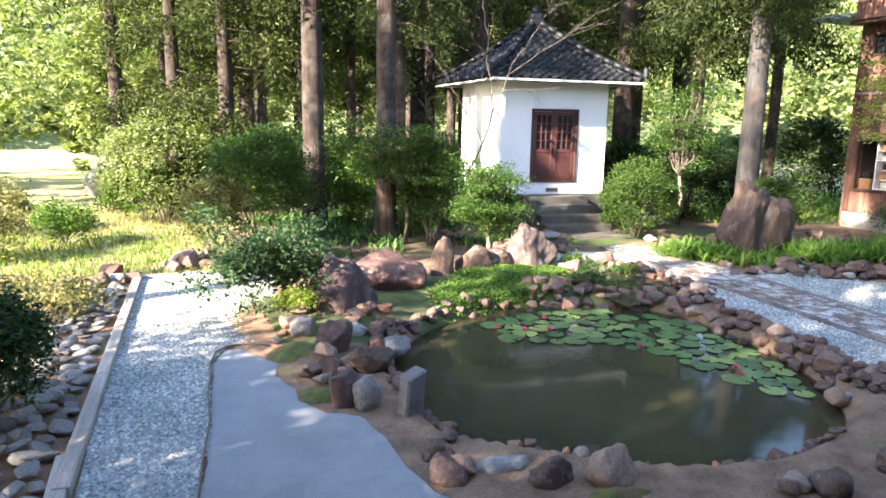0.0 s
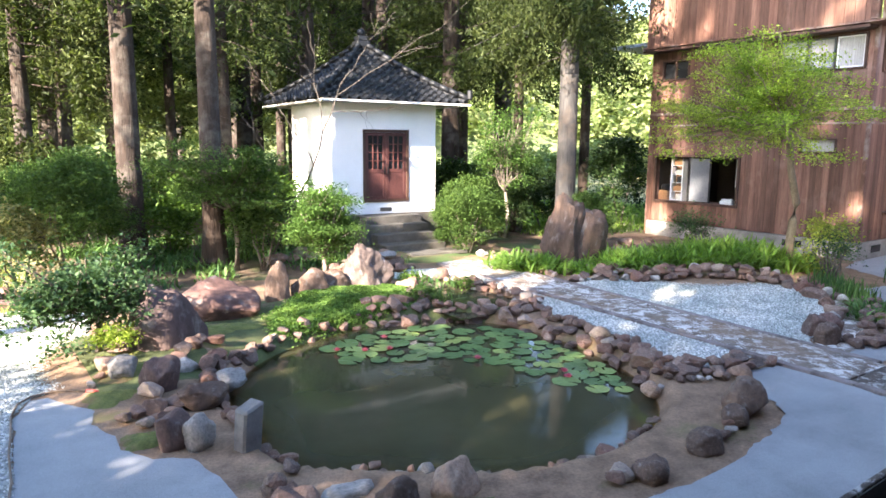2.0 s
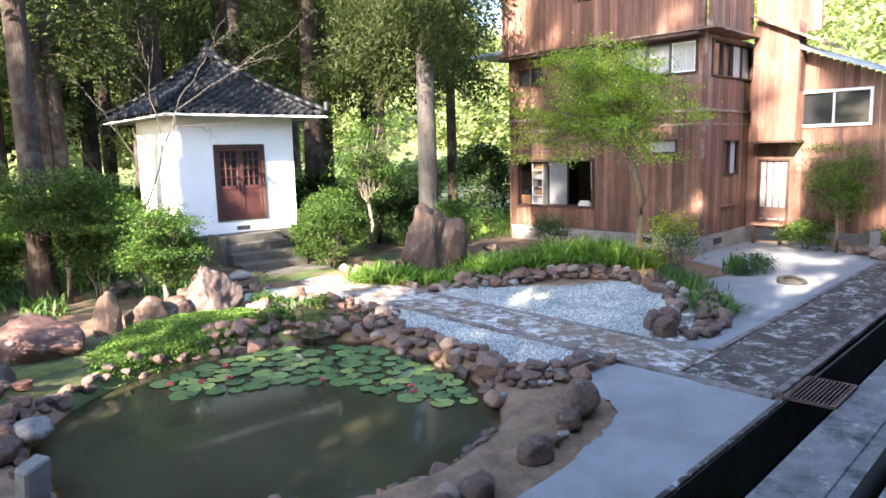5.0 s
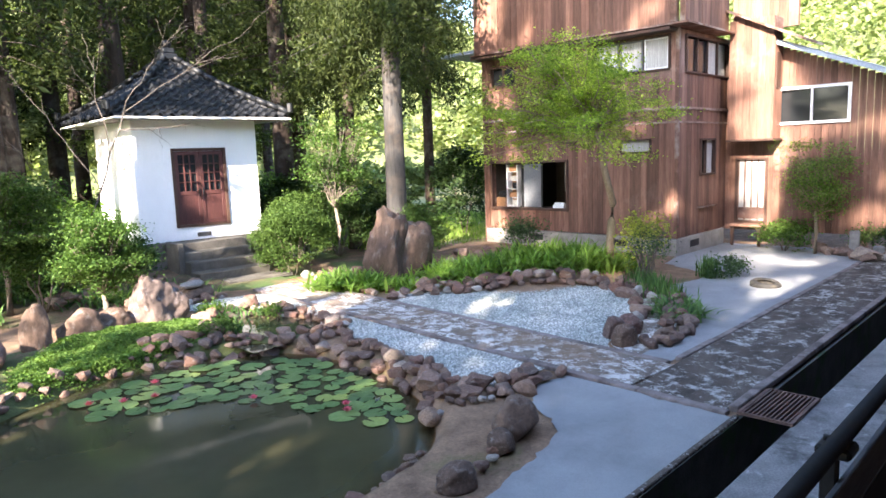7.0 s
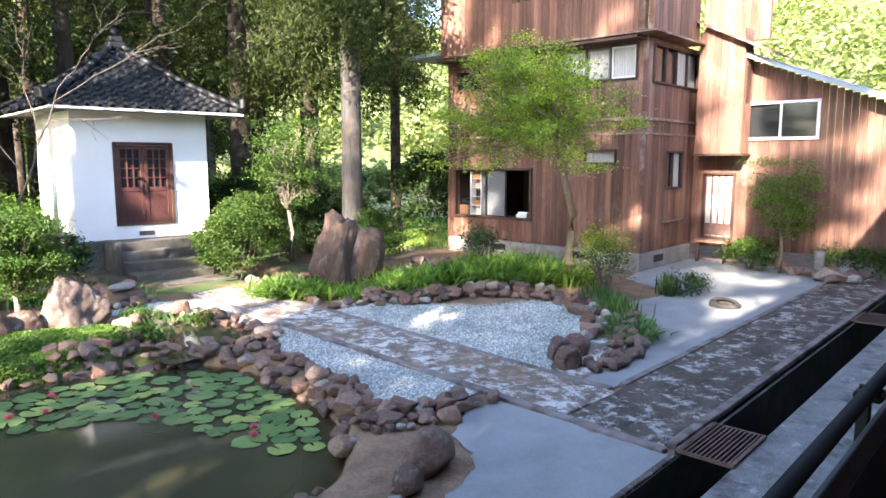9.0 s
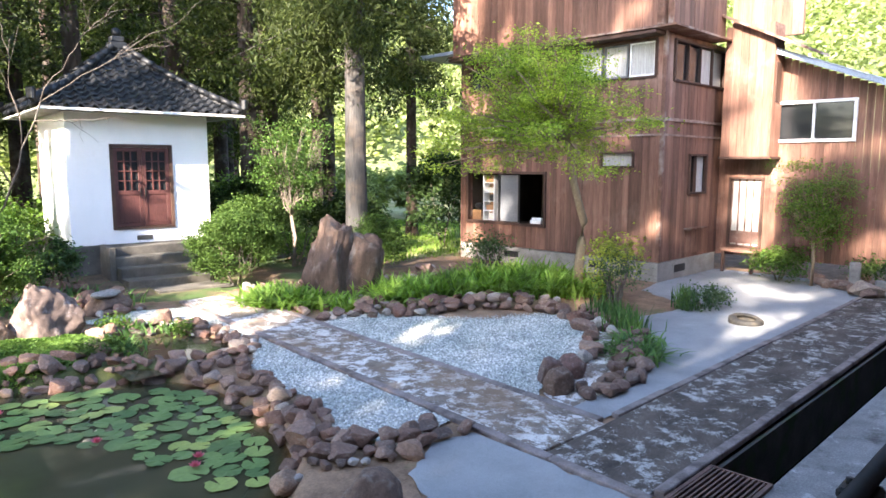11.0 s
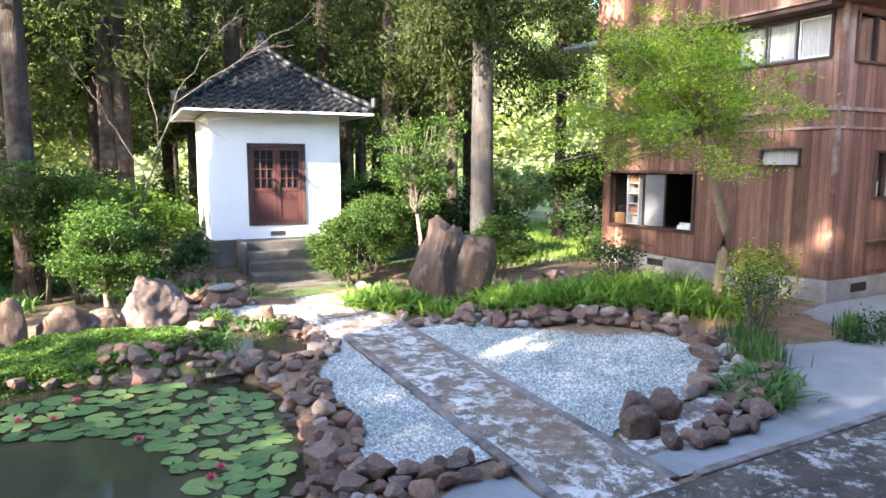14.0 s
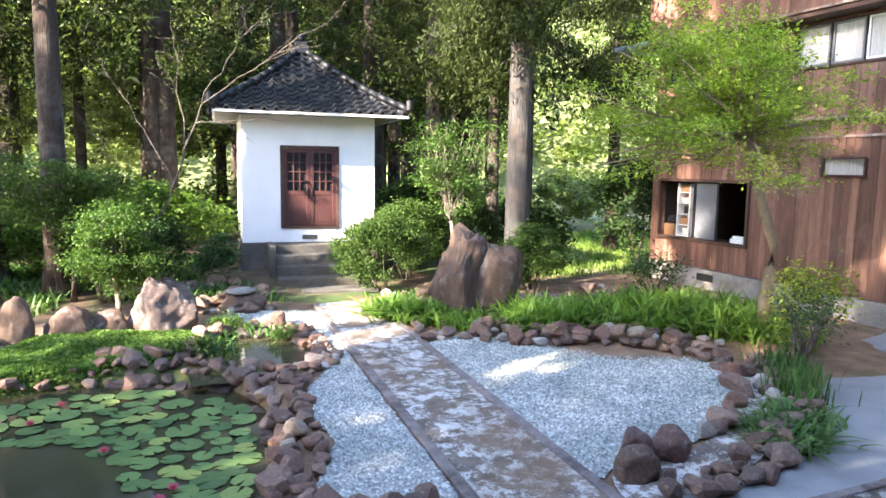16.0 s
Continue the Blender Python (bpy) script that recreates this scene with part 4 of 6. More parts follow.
    for i, (a, b) in enumerate(((6.39, 6.93), (6.97, 7.50), (7.54, 8.09))):
        part("sash", boxes((HX + 0.0, HX + 0.025, a, a + 0.03, 3.94, 4.57), (HX, HX + 0.025, b - 0.03, b, 3.94, 4.57), (HX, HX + 0.025, a + 0.03, b - 0.03, 3.94, 3.97), (HX, HX + 0.025, a + 0.03, b - 0.03, 4.54, 4.57)), M["white"] if i == 0 else M["screen"], w)
        part("pane", boxes((HX + 0.035, HX + 0.04, a + 0.03, b - 0.03, 3.97, 4.54)), M["curtain"], w, "pale frosted pane")
    w = casing(h, "x", HX, *up2, M["dark_wood"], 0.04, 0.05, (10.75,))
    slab(w, "pane", "x", HX + 0.035, *up2, M["dark_glass"])
    w = casing(h, "x", HX, *slit, M["dark_wood"], 0.035, 0.05)
    slab(w, "pane", "x", HX + 0.03, *slit, M["curtain"], label="pale frosted pane")
    # front: y = HY
    upf = (15.62, 17.78, 3.87, 4.58)
    small = (16.40, 17.12, 1.70, 2.43)
    clad(h, "y", HY, -1, HX, 17.85, 0.38, 4.71, [upf, small])
    clad(h, "y", HY - 0.22, -1, HX - 0.2, 17.3, 4.77, 8.2, [], width=0.2)
    w = casing(h, "y", HY, *upf, M["dark_wood"], 0.04, 0.06, (16.2, 16.72, 17.26))
    slab(w, "pane", "y", HY + 0.03, 15.62, 16.18, 3.87, 4.58, M["dark_glass"], label="dark reflecting pane")
    slab(w, "pane", "y", HY + 0.03, 16.22, 16.70, 3.87, 4.58, M["dark_glass"], label="dark reflecting pane")
    slab(w, "pane", "y", HY + 0.035, 16.74, 17.24, 3.89, 4.56, M["curtain"])
    slab(w, "pane", "y", HY + 0.035, 17.28, 17.77, 3.89, 4.56, M["curtain"])
    w = casing(h, "y", HY, *small, M["dark_wood"], 0.04, 0.06, (16.72,))
    slab(w, "pane", "y", HY + 0.03, 16.40, 16.70, 1.70, 2.43, M["dark_glass"])
    slab(w, "pane", "y", HY + 0.03, 16.74, 17.12, 1.70, 2.43, M["curtain"])
    part("shelf_board", boxes((16.28, 17.15, HY - 0.14, HY - 0.02, 0.95, 0.98), bevel=0.004), M["trim"], h)
    hatch = part("hatch", boxes((16.32, 17.1, HY - 0.035, HY - 0.022, 0.45, 0.93), bevel=0.003), M["board"], h)
    # wing: x = WX, with the bay over the entry
    WX = 17.85
    ent = (5.26, 5.88, 0.56, 1.95)
    ww = (3.66, 5.08, 2.76, 3.45)

    def eaves(y):
        return 4.50 - (5.2 - y) * 0.40
    clad(h, "x", WX, -1, -0.6, HY, 0.34, 4.6, [ent, ww], top=lambda y: 4.7 if y > 5.25 else eaves(y) - 0.02)
    bay = part("bay", boxes((17.3, WX - 0.022, 4.98, 5.92, 2.42, 5.0)), M["trim"], h, "boarded bay overhanging the entry")
    n = 6
    for i in range(n):
        a, b = 4.98 + 0.94 * i / n, 4.98 + 0.94 * (i + 1) / n
        part("board", boxes((17.3 - 0.016, 17.3 - 0.002, a + 0.003, b - 0.003, 2.42, 5.0)), M["board"], bay)
    for i in range(3):
        a, b = 17.3 + 0.52 * i / 3, 17.3 + 0.52 * (i + 1) / 3
        part("board", boxes((a + 0.003, b - 0.003, 4.98 - 0.016, 4.98 - 0.002, 2.42, 4.6)), M["board"], bay)
    part("bay_sill", boxes((17.24, WX - 0.03, 4.92, 5.96, 2.37, 2.42), bevel=0.006), M["dark_wood"], bay)
    part("bay_window", boxes((17.42, 17.66, 4.945, 4.96, 3.5, 4.25)), M["dark_wood"], bay)
    bm = bmesh.new()
    box(bm, 17.1, 18.3, 4.3, 6.2, 0, 0.05)
    for v in bm.verts:
        v.co.z += 5.22 - (6.0 - v.co.y) * 0.5
    part("bay_roof", bm, M["trim"], h, "sloping thin brown roof over the bay")
    clad(h, "x", 18.4, -1, 4.85, HY + 0.1, 4.9, 8.2, [], width=0.2)
    # entry door
    d = casing(h, "x", WX, *ent, M["dark_wood"], 0.05, 0.05)
    slab(d, "door_panel", "x", WX + 0.03, 5.26, 5.88, 0.56, 1.95, M["curtain"], label="pale sliding entry door with slats")
    for i in range(5):
        y = 5.27 + i * 0.148
        part("slat", boxes((WX + 0.005, WX + 0.03, y, y + 0.025, 0.56, 1.95)), M["trim"], d)
    part("kick_panel", boxes((WX + 0.0, WX + 0.028, 5.3, 5.87, 0.6, 0.86)), M["red_stone"], d)
    part("door_step", boxes((WX - 0.35, WX - 0.025, 5.2, 5.95, 0.44, 0.5), bevel=0.006), M["board"], h)
    part("step_leg", boxes((WX - 0.33, WX - 0.27, 5.24, 5.3, -0.02, 0.44)), M["dark_wood"], h)
    part("step_leg", boxes((WX - 0.33, WX - 0.27, 5.84, 5.9, -0.02, 0.44)), M["dark_wood"], h)
    # white window
    w = casing(h, "x", WX, *ww, M["white"], 0.06, 0.06, (4.36,))
    slab(w, "pane", "x", WX + 0.03, 3.66, 5.08, 2.76, 3.45, M["dark_glass"], label="dark reflecting pane")
    # wing roof, falling away
    vs = [(WX - 0.45, 5.35, 0), (WX - 0.45, -1.4, 0), (WX + 1.3, -1.4, 0), (WX + 1.3, 5.35, 0)]
    vs = [(x, y, eaves(y)) for x, y, _ in vs] + [(x, y, eaves(y) + 0.09) for x, y, _ in vs]
    mesh_ob("wing_roof", vs, [(0, 1, 2, 3), (7, 6, 5, 4), (0, 4, 5, 1), (1, 5, 6, 2), (2, 6, 7, 3), (3, 7, 4, 0)], M["metal_roof"], h)
    tubes("roof_seam", [([(WX - 0.45 + k * 0.42, 5.35, eaves(5.35) + 0.1), (WX - 0.45 + k * 0.42, -1.4, eaves(-1.4) + 0.1)], [0.015, 0.015], 5) for k in range(5)], M["metal_roof"], h)
    # unseen backs
    part("rear_wall", boxes((HX + 0.1, 26, 11.42, 11.55, 0, 8.2), (26, 26.1, -0.6, 11.5, 0, 1.6)), M["trim"], h)
    part("main_roof", boxes((HX - 0.9, 26.5, HY - 1.5, 12.2, 8.2, 8.35)), M["metal_roof"], h)
    part("lean_to_roof", boxes((15.1, 16.6, 11.5, 12.7, 4.85, 4.93), bevel=0.004), M["metal_roof"], h, "small blue-grey lean-to roof at the far end")


house()


def shelf_goods():
    s = thing("bookcase", "white open shelves with papers and tins behind the window", "shelves")
    part("frame", boxes((HX + 0.14, HX + 0.36, 10.48, 10.51, 0.92, 2.0), (HX + 0.14, HX + 0.36, 10.81, 10.84, 0.92, 2.0)), M["white"], s)
    part("back_panel", boxes((HX + 0.34, HX + 0.36, 10.51, 10.81, 0.92, 2.0)), M["box"], s, "brown hardboard back")
    for k in range(5):
        part("shelf", boxes((HX + 0.14, HX + 0.34, 10.51, 10.81, 0.93 + k * 0.22, 0.95 + k * 0.22)), M["white"], s)
    for k in range(5):
        b = tagged(part("box_file", boxes((HX + 0.16, HX + 0.33, 10.53, 10.53 + 0.2 * rng.uniform(0.6, 1.2), 0.951 + k * 0.22, 0.95 + k * 0.22 + rng.uniform(0.09, 0.16)), bevel=0.004), M[("paper", "box", "black", "paper", "box")[k]]), "worn paper box on the shelf", "box", "goods on the shelves")
    tagged(part("carton", boxes((HX + 0.12, HX + 0.40, 10.88, 11.17, 0.921, 1.16), bevel=0.006), M["box"]), "brown cardboard carton on the window sill", "carton")
    tagged(part("bag", boxes((HX + 0.14, HX + 0.38, 10.90, 11.15, 1.162, 1.32), bevel=0.05), M["black"]), "black bag lying on the carton", "bag")
    tagged(part("telephone", boxes((HX + 0.14, HX + 0.38, 9.1, 9.42, 0.921, 1.01), (HX + 0.18, HX + 0.25, 9.12, 9.4, 1.01, 1.06), bevel=0.012), M["white"]), "white telephone on the window sill", "telephone")


shelf_goods()


# ---- behind and beside the walk: unseen walls, roof and trees added to close and shade it ----
# unseen wall and roof, added; the eave height sets where the shadow ends
structure("building_wall", boxes((-6, 30, -1.7, -1.5, -0.02, 4.6)), M["board"], "unseen plain boarded wall added behind the deck", "wall")
structure("building_roof", boxes((-6.4, 30.4, -6.0, 0.25, 4.6, 4.75)), M["metal_roof"], "unseen plain roof added to shade the walkway", "roof")


def taper(points, r0, r1):
    n = len(points)
    return [r0 + (r1 - r0) * i / (n - 1) for i in range(n)]


def wander(start, end, n, amount):
    a, b = np.array(start, float), np.array(end, float)
    pts = [a + (b - a) * i / n for i in range(n + 1)]
    for p in pts[1:-1]:
        p += rng.normal(size=3) * amount
    return [tuple(p) for p in pts]


def cedar(x, y, h, r, start, n, bark="bark", reach=1.9, size=0.2, leaf="leaf_cedar", z0=0.0, label="tall cedar with a straight bare trunk", lean=0.0, skirt=0):
    t = thing("cedar_tree", label, "tree", Matrix.Translation((x, y, z0)), group="cedars behind the hut")
    pts = [(0, 0, -0.15), (0, 0, 0.15), (0.0, 0.0, 0.7), (lean * 0.3, 0.0, h * 0.3), (lean * 0.7, 0.03, h * 0.65), (lean, 0, h)]
    rad = [r * 1.7, r * 1.35, r * 1.08, r * 0.92, r * 0.6, 0.03]
    tubes("trunk", [(pts, rad, 14)], M[bark], t)
    limbs, c = [], []
    k = max(10, int((h - start) * 4))
    for i in range(k):
        z = start + (h - start) * (i + rng.uniform(0, 1)) / k
        L = reach * (1 - 0.75 * (z - start) / (h - start)) * rng.uniform(0.6, 1.15)
        a = rng.uniform(0, 6.28)
        ends = np.array((math.cos(a) * L, math.sin(a) * L, -0.35 * L + rng.uniform(-0.1, 0.3)))
        base = np.array((lean * z / h, 0, z))
        limbs.append(([tuple(base), tuple(base + ends * 0.5 + (0, 0, 0.1)), tuple(base + ends)], [0.018, 0.011, 0.005], 4))
        m = max(8, int(n / k))
        f = rng.uniform(0.2, 1.08, m) ** 0.7
        p = base + ends * f[:, None] + rng.normal(size=(m, 3)) * np.array((0.22, 0.22, 0.14)) * (0.4 + 0.6 * f[:, None])
        p[:, 2] -= rng.exponential(0.16, m)
        c.append(p)
    tagged(tubes("branch_work", limbs, M[bark], t), "", "", "", "stuff")
    leaf_cloud("crown", np.concatenate(c), size, M[leaf], t, up=0.1, droop=0.7, width=0.34)
    if skirt:
        # the lowest boughs, hanging in fine dark sprays
        c = []
        for i in range(44):
            a, z, L = rng.uniform(0, 6.28), start + rng.uniform(0.3, 3.2), reach * rng.uniform(0.35, 1.0)
            f = rng.uniform(0.1, 1.0, skirt // 44)
            hang = rng.exponential(0.24, len(f)) * (0.35 + f)
            c.append(np.stack([math.cos(a) * L * f, math.sin(a) * L * f, z - 0.22 * L * f * f - hang], 1) + rng.normal(size=(len(f), 3)) * np.array((0.13, 0.13, 0.08)))
        tagged(leaf_cloud("hanging_sprays", np.concatenate(c), 0.12, M[leaf], t, up=0.1, droop=1.3, width=0.24), "", "", "", "stuff")
    return t


def bush(name, x, y, z, rx, ry, rz, n, size, leaf, label, category="shrub", stems=4, clumps=70, spread=0.11, group="", flat=0.7, width=0.5, stem_mat="twig", shell=0.7, low=-0.6):
    t = thing(name, label, category, Matrix.Translation((x, y, z)), group)
    pts = clumped(n, clumps, (rx, ry, rz), spread, shell, flat, low)
    pts[:, 2] += rz * 1.02
    pts[:, 2] = np.abs(pts[:, 2]) + 0.02
    for i in range(stems):
        a = 6.28 * i / stems + rng.uniform(-0.4, 0.4)
        e = (math.cos(a) * rx * 0.55, math.sin(a) * ry * 0.55, rz * rng.uniform(1.0, 1.5))
        p = wander((math.cos(a) * 0.04, math.sin(a) * 0.04, -0.05), e, 4, 0.03)
        tubes("stem", [(p, taper(p, 0.022, 0.008), 5)], M[stem_mat], t)
    leaf_cloud("foliage", pts, size, M[leaf], t, up=0.9, width=width)
    return t


def small_tree(name, x, y, z, trunk, r0, tips, crown, n, size, leaf, bark, label, spread=0.14, flat=0.35, width=0.55):
    """A trunk line, limbs to each tip and flat layers of leaves about the tips."""
    t = thing(name, label, "tree", Matrix.Translation((x, y, z)))
    tr = [tuple(p) for p in trunk]
    tubes("trunk", [(tr, taper(tr, r0, r0 * 0.6), 9)], M[bark], t)
    top = tr[-1]
    c = []
    w = max(1, len(tips))
    for tip in tips:
        p = wander(top, tip, 4, 0.05)
        tubes("limb", [(p, taper(p, r0 * 0.32, 0.005), 5)], M[bark], t)
        for s in range(4):
            q = np.array(p[rng.integers(2, 5)]) + rng.normal(size=3) * np.array(crown) * 0.55
            tw = wander(p[2], tuple(q), 2, 0.03)
            tubes("twig", [(tw, taper(tw, 0.007, 0.003), 4)], M[bark], t)
            m = int(n / w / 4)
            c.append(q + rng.normal(size=(m, 3)) * np.array(crown) * np.array((0.42, 0.42, 0.30)))
    leaf_cloud("foliage", np.concatenate(c), size, M[leaf], t, up=1.4, width=width)
    return t


# cedars that the walk shows singly
cedar(2.97, 13.5, 18, 0.205, 5.0, 7500, z0=0.18, size=0.2, reach=2.3)
cedar(4.09, 12.35, 17, 0.18, 5.2, 7000, z0=0.1, size=0.2, reach=2.2)
cedar(11.83, 11.1, 16, 0.215, 4.3, 15000, "grey_bark", label="tall cedar with pale grey fissured bark behind the standing rocks", reach=2.5, size=0.15, skirt=26000)
cedar(17.5, 15.7, 16, 0.16, 4.4, 8000, size=0.17, skirt=12000)
cedar(13.5, 17.3, 19, 0.26, 4.2, 14000, z0=0.1, size=0.16, reach=2.5, skirt=24000)
cedar(15.9, 18.0, 19, 0.30, 4.8, 10000, z0=0.1, size=0.17, reach=2.4)
cedar(12.6, 13.6, 15, 0.13, 4.2, 3000, size=0.2, reach=2.2, skirt=20000)
# the stand behind
stand = []
for i in range(400):
    x, y = rng.uniform(-2.5, 30), rng.uniform(15.8, 33)
    if x > 0.66 * y + 2.0 or x < -0.03 * y - 0.4 or any(math.hypot(x - a, y - b) < 1.55 for a, b in stand) or math.hypot(x - 8.5, y - 15) < 2.6 or (x < 7.5 and y > 20.5):
        continue
    stand.append((x, y))
    if len(stand) >= 36:
        break
for x, y in stand:
    near = y < 21
    cedar(x, y, rng.uniform(12, 16), rng.uniform(0.13, 0.26), rng.uniform(2.6, 4.4) if not near else rng.uniform(3.8, 5.4), 8000 if near else 4200, reach=2.0, size=0.145 if near else 0.21, z0=0.2, label="tall dark cedar in the stand behind the hut")
# cedars at the edge towards the lawn, with foliage hanging low
for x, y, s in ((0.55, 17.5, 0.9), (1.6, 16.2, 2.0)):
    cedar(x, y, 10, 0.17, s * 0.5, 22000, reach=2.3, size=0.125, leaf="leaf_olive", z0=0.1, label="cedar with dense foliage hanging low at the lawn edge")
# unseen cedars past the left of every view, added to shade pond and garden
for x, y, s, h in ((-5.2, -0.6, 1.3, 17), (-6.8, 1.2, 1.2, 19), (-5.6, 2.3, 1.2, 18), (-8.4, 2.2, 1.5, 21), (-8.0, -2.2, 1.5, 20), (-10.5, 0.2, 1.6, 23), (-6.0, -4.4, 1.5, 18), (-9.0, -5.4, 1.5, 20), (-5.4, -7.6, 1.5, 17), (-11.0, -3.0, 1.5, 22), (-8.6, -0.4, 1.5, 20)):
    cedar(x, y, h, 0.17, s, 9500 if y < -2 else 6500, reach=2.7, size=0.27, label="unseen cedar added beside the drive to shade the garden")
for x, y in ((3.6, 17.6), (5.6, 17.0)):
    cedar(x, y, 13, 0.18, 4.6, 8000, reach=2.2, size=0.13, z0=0.1, label="cedar with a bare lower trunk behind the hut")
# more unseen cedars, added to shade yard, gravel bed, drive and bushes
for x, y, s, h, n in ((-7.0, -1.9, 6.5, 12.5, 6000), (-7.7, 0.1, 4.0, 20, 4000), (-6.3, 3.9, 1.0, 15, 4000)):
    cedar(x, y, h, 0.17, s, n, reach=2.8, size=0.25, label="unseen cedar added beside the drive to shade the garden")
cedar(-6.9, 8.7, 10, 0.16, 5.0, 4200, reach=1.7, size=0.26, label="unseen cedar added beside the drive to shade the garden")
cedar(-5.5, 7.6, 9, 0.16, 4.8, 2200, reach=1.3, size=0.26, label="unseen cedar added beside the drive to shade the garden")

# understorey of the stand: joined, too many to tell apart
def thicket(name, spots, n, size, leaf, label, radii=(0.8, 0.8, 0.6)):
    c = []
    per = max(40, n // len(spots))
    for x, y, s in spots:
        p = clumped(per, 14, tuple(q * s for q in radii), 0.16 * s, 0.5, 0.8, -0.3)
        p += (x, y, radii[2] * s)
        p[:, 2] = np.abs(p[:, 2]) + 0.05
        c.append(p)
    return tagged(leaf_cloud(name, np.concatenate(c), size, M[leaf], up=0.6), label, "undergrowth", "", "stuff")


spots = [(x, y, rng.uniform(0.7, 1.6)) for x, y in zip(rng.uniform(0.5, 18, 90), rng.uniform(15.5, 27, 90)) if x < 0.72 * y + 2.5]
thicket("undergrowth", spots, 42000, 0.13, "leaf_bright", "sunlit green undergrowth among the cedars")
# the palest thickets carry sunlight and haze in their leaf colour
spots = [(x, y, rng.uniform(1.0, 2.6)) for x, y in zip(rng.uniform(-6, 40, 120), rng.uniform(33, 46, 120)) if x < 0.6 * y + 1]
thicket("undergrowth", spots, 44000, 0.32, "leaf_hazy_sunlit", "bright broadleaf growth beyond the cedars", (1.6, 1.3, 2.2))
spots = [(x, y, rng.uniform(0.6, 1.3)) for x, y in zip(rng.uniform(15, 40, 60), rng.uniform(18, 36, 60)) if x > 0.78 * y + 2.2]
thicket("undergrowth", spots, 40000, 0.24, "leaf_hazy_sunlit", "bright growth in the clearing beside the house", (1.5, 1.2, 0.9))
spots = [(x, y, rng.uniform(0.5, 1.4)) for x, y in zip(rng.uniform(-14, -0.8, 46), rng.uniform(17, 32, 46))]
thicket("undergrowth", spots, 52000, 0.2, "leaf_hazy_sunlit", "sunlit bushes beyond the lawn", (1.5, 1.3, 2.0))


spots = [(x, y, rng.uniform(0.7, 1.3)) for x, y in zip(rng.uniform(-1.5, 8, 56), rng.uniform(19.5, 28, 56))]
thicket("undergrowth", spots, 70000, 0.15, "leaf_hazy_sunlit", "sunlit broadleaf trees showing between the cedar trunks", (1.3, 1.2, 3.2))


def hillside():
    """Wooded hills all round, their crowns joined."""
    ang = np.linspace(-0.6, 2.2, 90)
    rad = np.linspace(52, 190, 26)
    A, R = np.meshgrid(ang, rad)
    H = np.clip((R - 52) / 138, 0, 1) ** 0.8 * (48 + 10 * np.sin(A * 5.0) + 5 * np.sin(A * 13)) - 0.5
    X, Y = 4 + R * np.sin(A), R * np.cos(A)
    n = len(ang)
    i = (np.arange(len(rad) - 1)[:, None] * n + np.arange(n - 1)[None, :]).ravel()
    ob = fast_mesh("backdrop_hill", np.stack([X.ravel(), Y.ravel(), H.ravel()], 1), np.stack([i, i + 1, i + n + 1, i + n], 1), M["far_lit_scrub"])
    tagged(ob, "far wooded hillside", "hill", "", "structure")
    k = 1900
    a = rng.uniform(-0.5, 2.1, k)
    r = 54 + 130 * rng.uniform(0, 1, k) ** 1.3
    h = np.clip((r - 52) / 138, 0, 1) ** 0.8 * (48 + 10 * np.sin(a * 5.0) + 5 * np.sin(a * 13)) - 0.5
    s = rng.uniform(1.6, 3.4, k)
    per = 120
    d = rng.normal(size=(k, per, 3))
    d /= np.linalg.norm(d, axis=2)[..., None]
    d[..., 2] = np.abs(d[..., 2])
    p = d * rng.uniform(0.55, 1.05, (k, per, 1)) * s[:, None, None] * np.array((0.75, 0.75, 1.9))
    p += np.stack([4 + r * np.sin(a), r * np.cos(a), h + 0.2], 1)[:, None]
    tagged(leaf_cloud("far_wood", p.reshape(-1, 3), 0.62, M["leaf_hazy_sunlit"], up=0.8, width=0.75), "far hillside trees in a pale, hazy sunlit leaf colour", "wood", "", "stuff")


hillside()

# ---- shrubs and small trees of the garden ----
bush("azalea_bush", 9.28, 11.45, 0.05, 0.78, 0.72, 0.64, 26000, 0.05, "leaf_azalea", "rounded dense green azalea beside the hut steps", clumps=130, spread=0.09, width=0.45)
bush("azalea_bush", 1.75, 12.35, 0.1, 0.95, 0.9, 0.98, 30000, 0.055, "leaf_azalea", "tall rounded green azalea below the cedars", clumps=150, spread=0.11, width=0.45)
bush("azalea_bush", 11.75, 10.35, 0.0, 0.62, 0.6, 0.58, 12000, 0.055, "leaf_azalea", "low dense green bush at the foot of a cedar", clumps=90, spread=0.09)
bush("azalea_bush", 10.2, 12.7, 0.0, 0.75, 0.6, 0.75, 12000, 0.055, "leaf_azalea", "dark green bush behind the rounded azalea", clumps=90, spread=0.1)
bush("azalea_bush", 11.6, 13.0, 0.0, 0.8, 0.6, 0.75, 12000, 0.055, "leaf_dark", "dark green bush behind a pale-stemmed tree", clumps=90, spread=0.1)
bush("leafy_bush", 5.5, 13.0, 0.1, 0.55, 0.5, 0.55, 3200, 0.09, "leaf_dark", "small dark bush beside the hut plinth", clumps=50)
bush("leafy_bush", 6.55, 12.3, 0.1, 0.28, 0.25, 0.42, 1500, 0.085, "leaf_blue", "slim blue-green sapling before the plinth", clumps=30, spread=0.08)
bush("leafy_bush", 4.75, 11.7, 0.1, 0.5, 0.45, 0.6, 3400, 0.08, "leaf_azalea", "loose green bush under the cedars", clumps=60)
bush("leafy_bush", 3.6, 13.6, 0.15, 0.6, 0.5, 0.55, 3600, 0.09, "leaf_bright", "light green bush between two cedars", clumps=60)
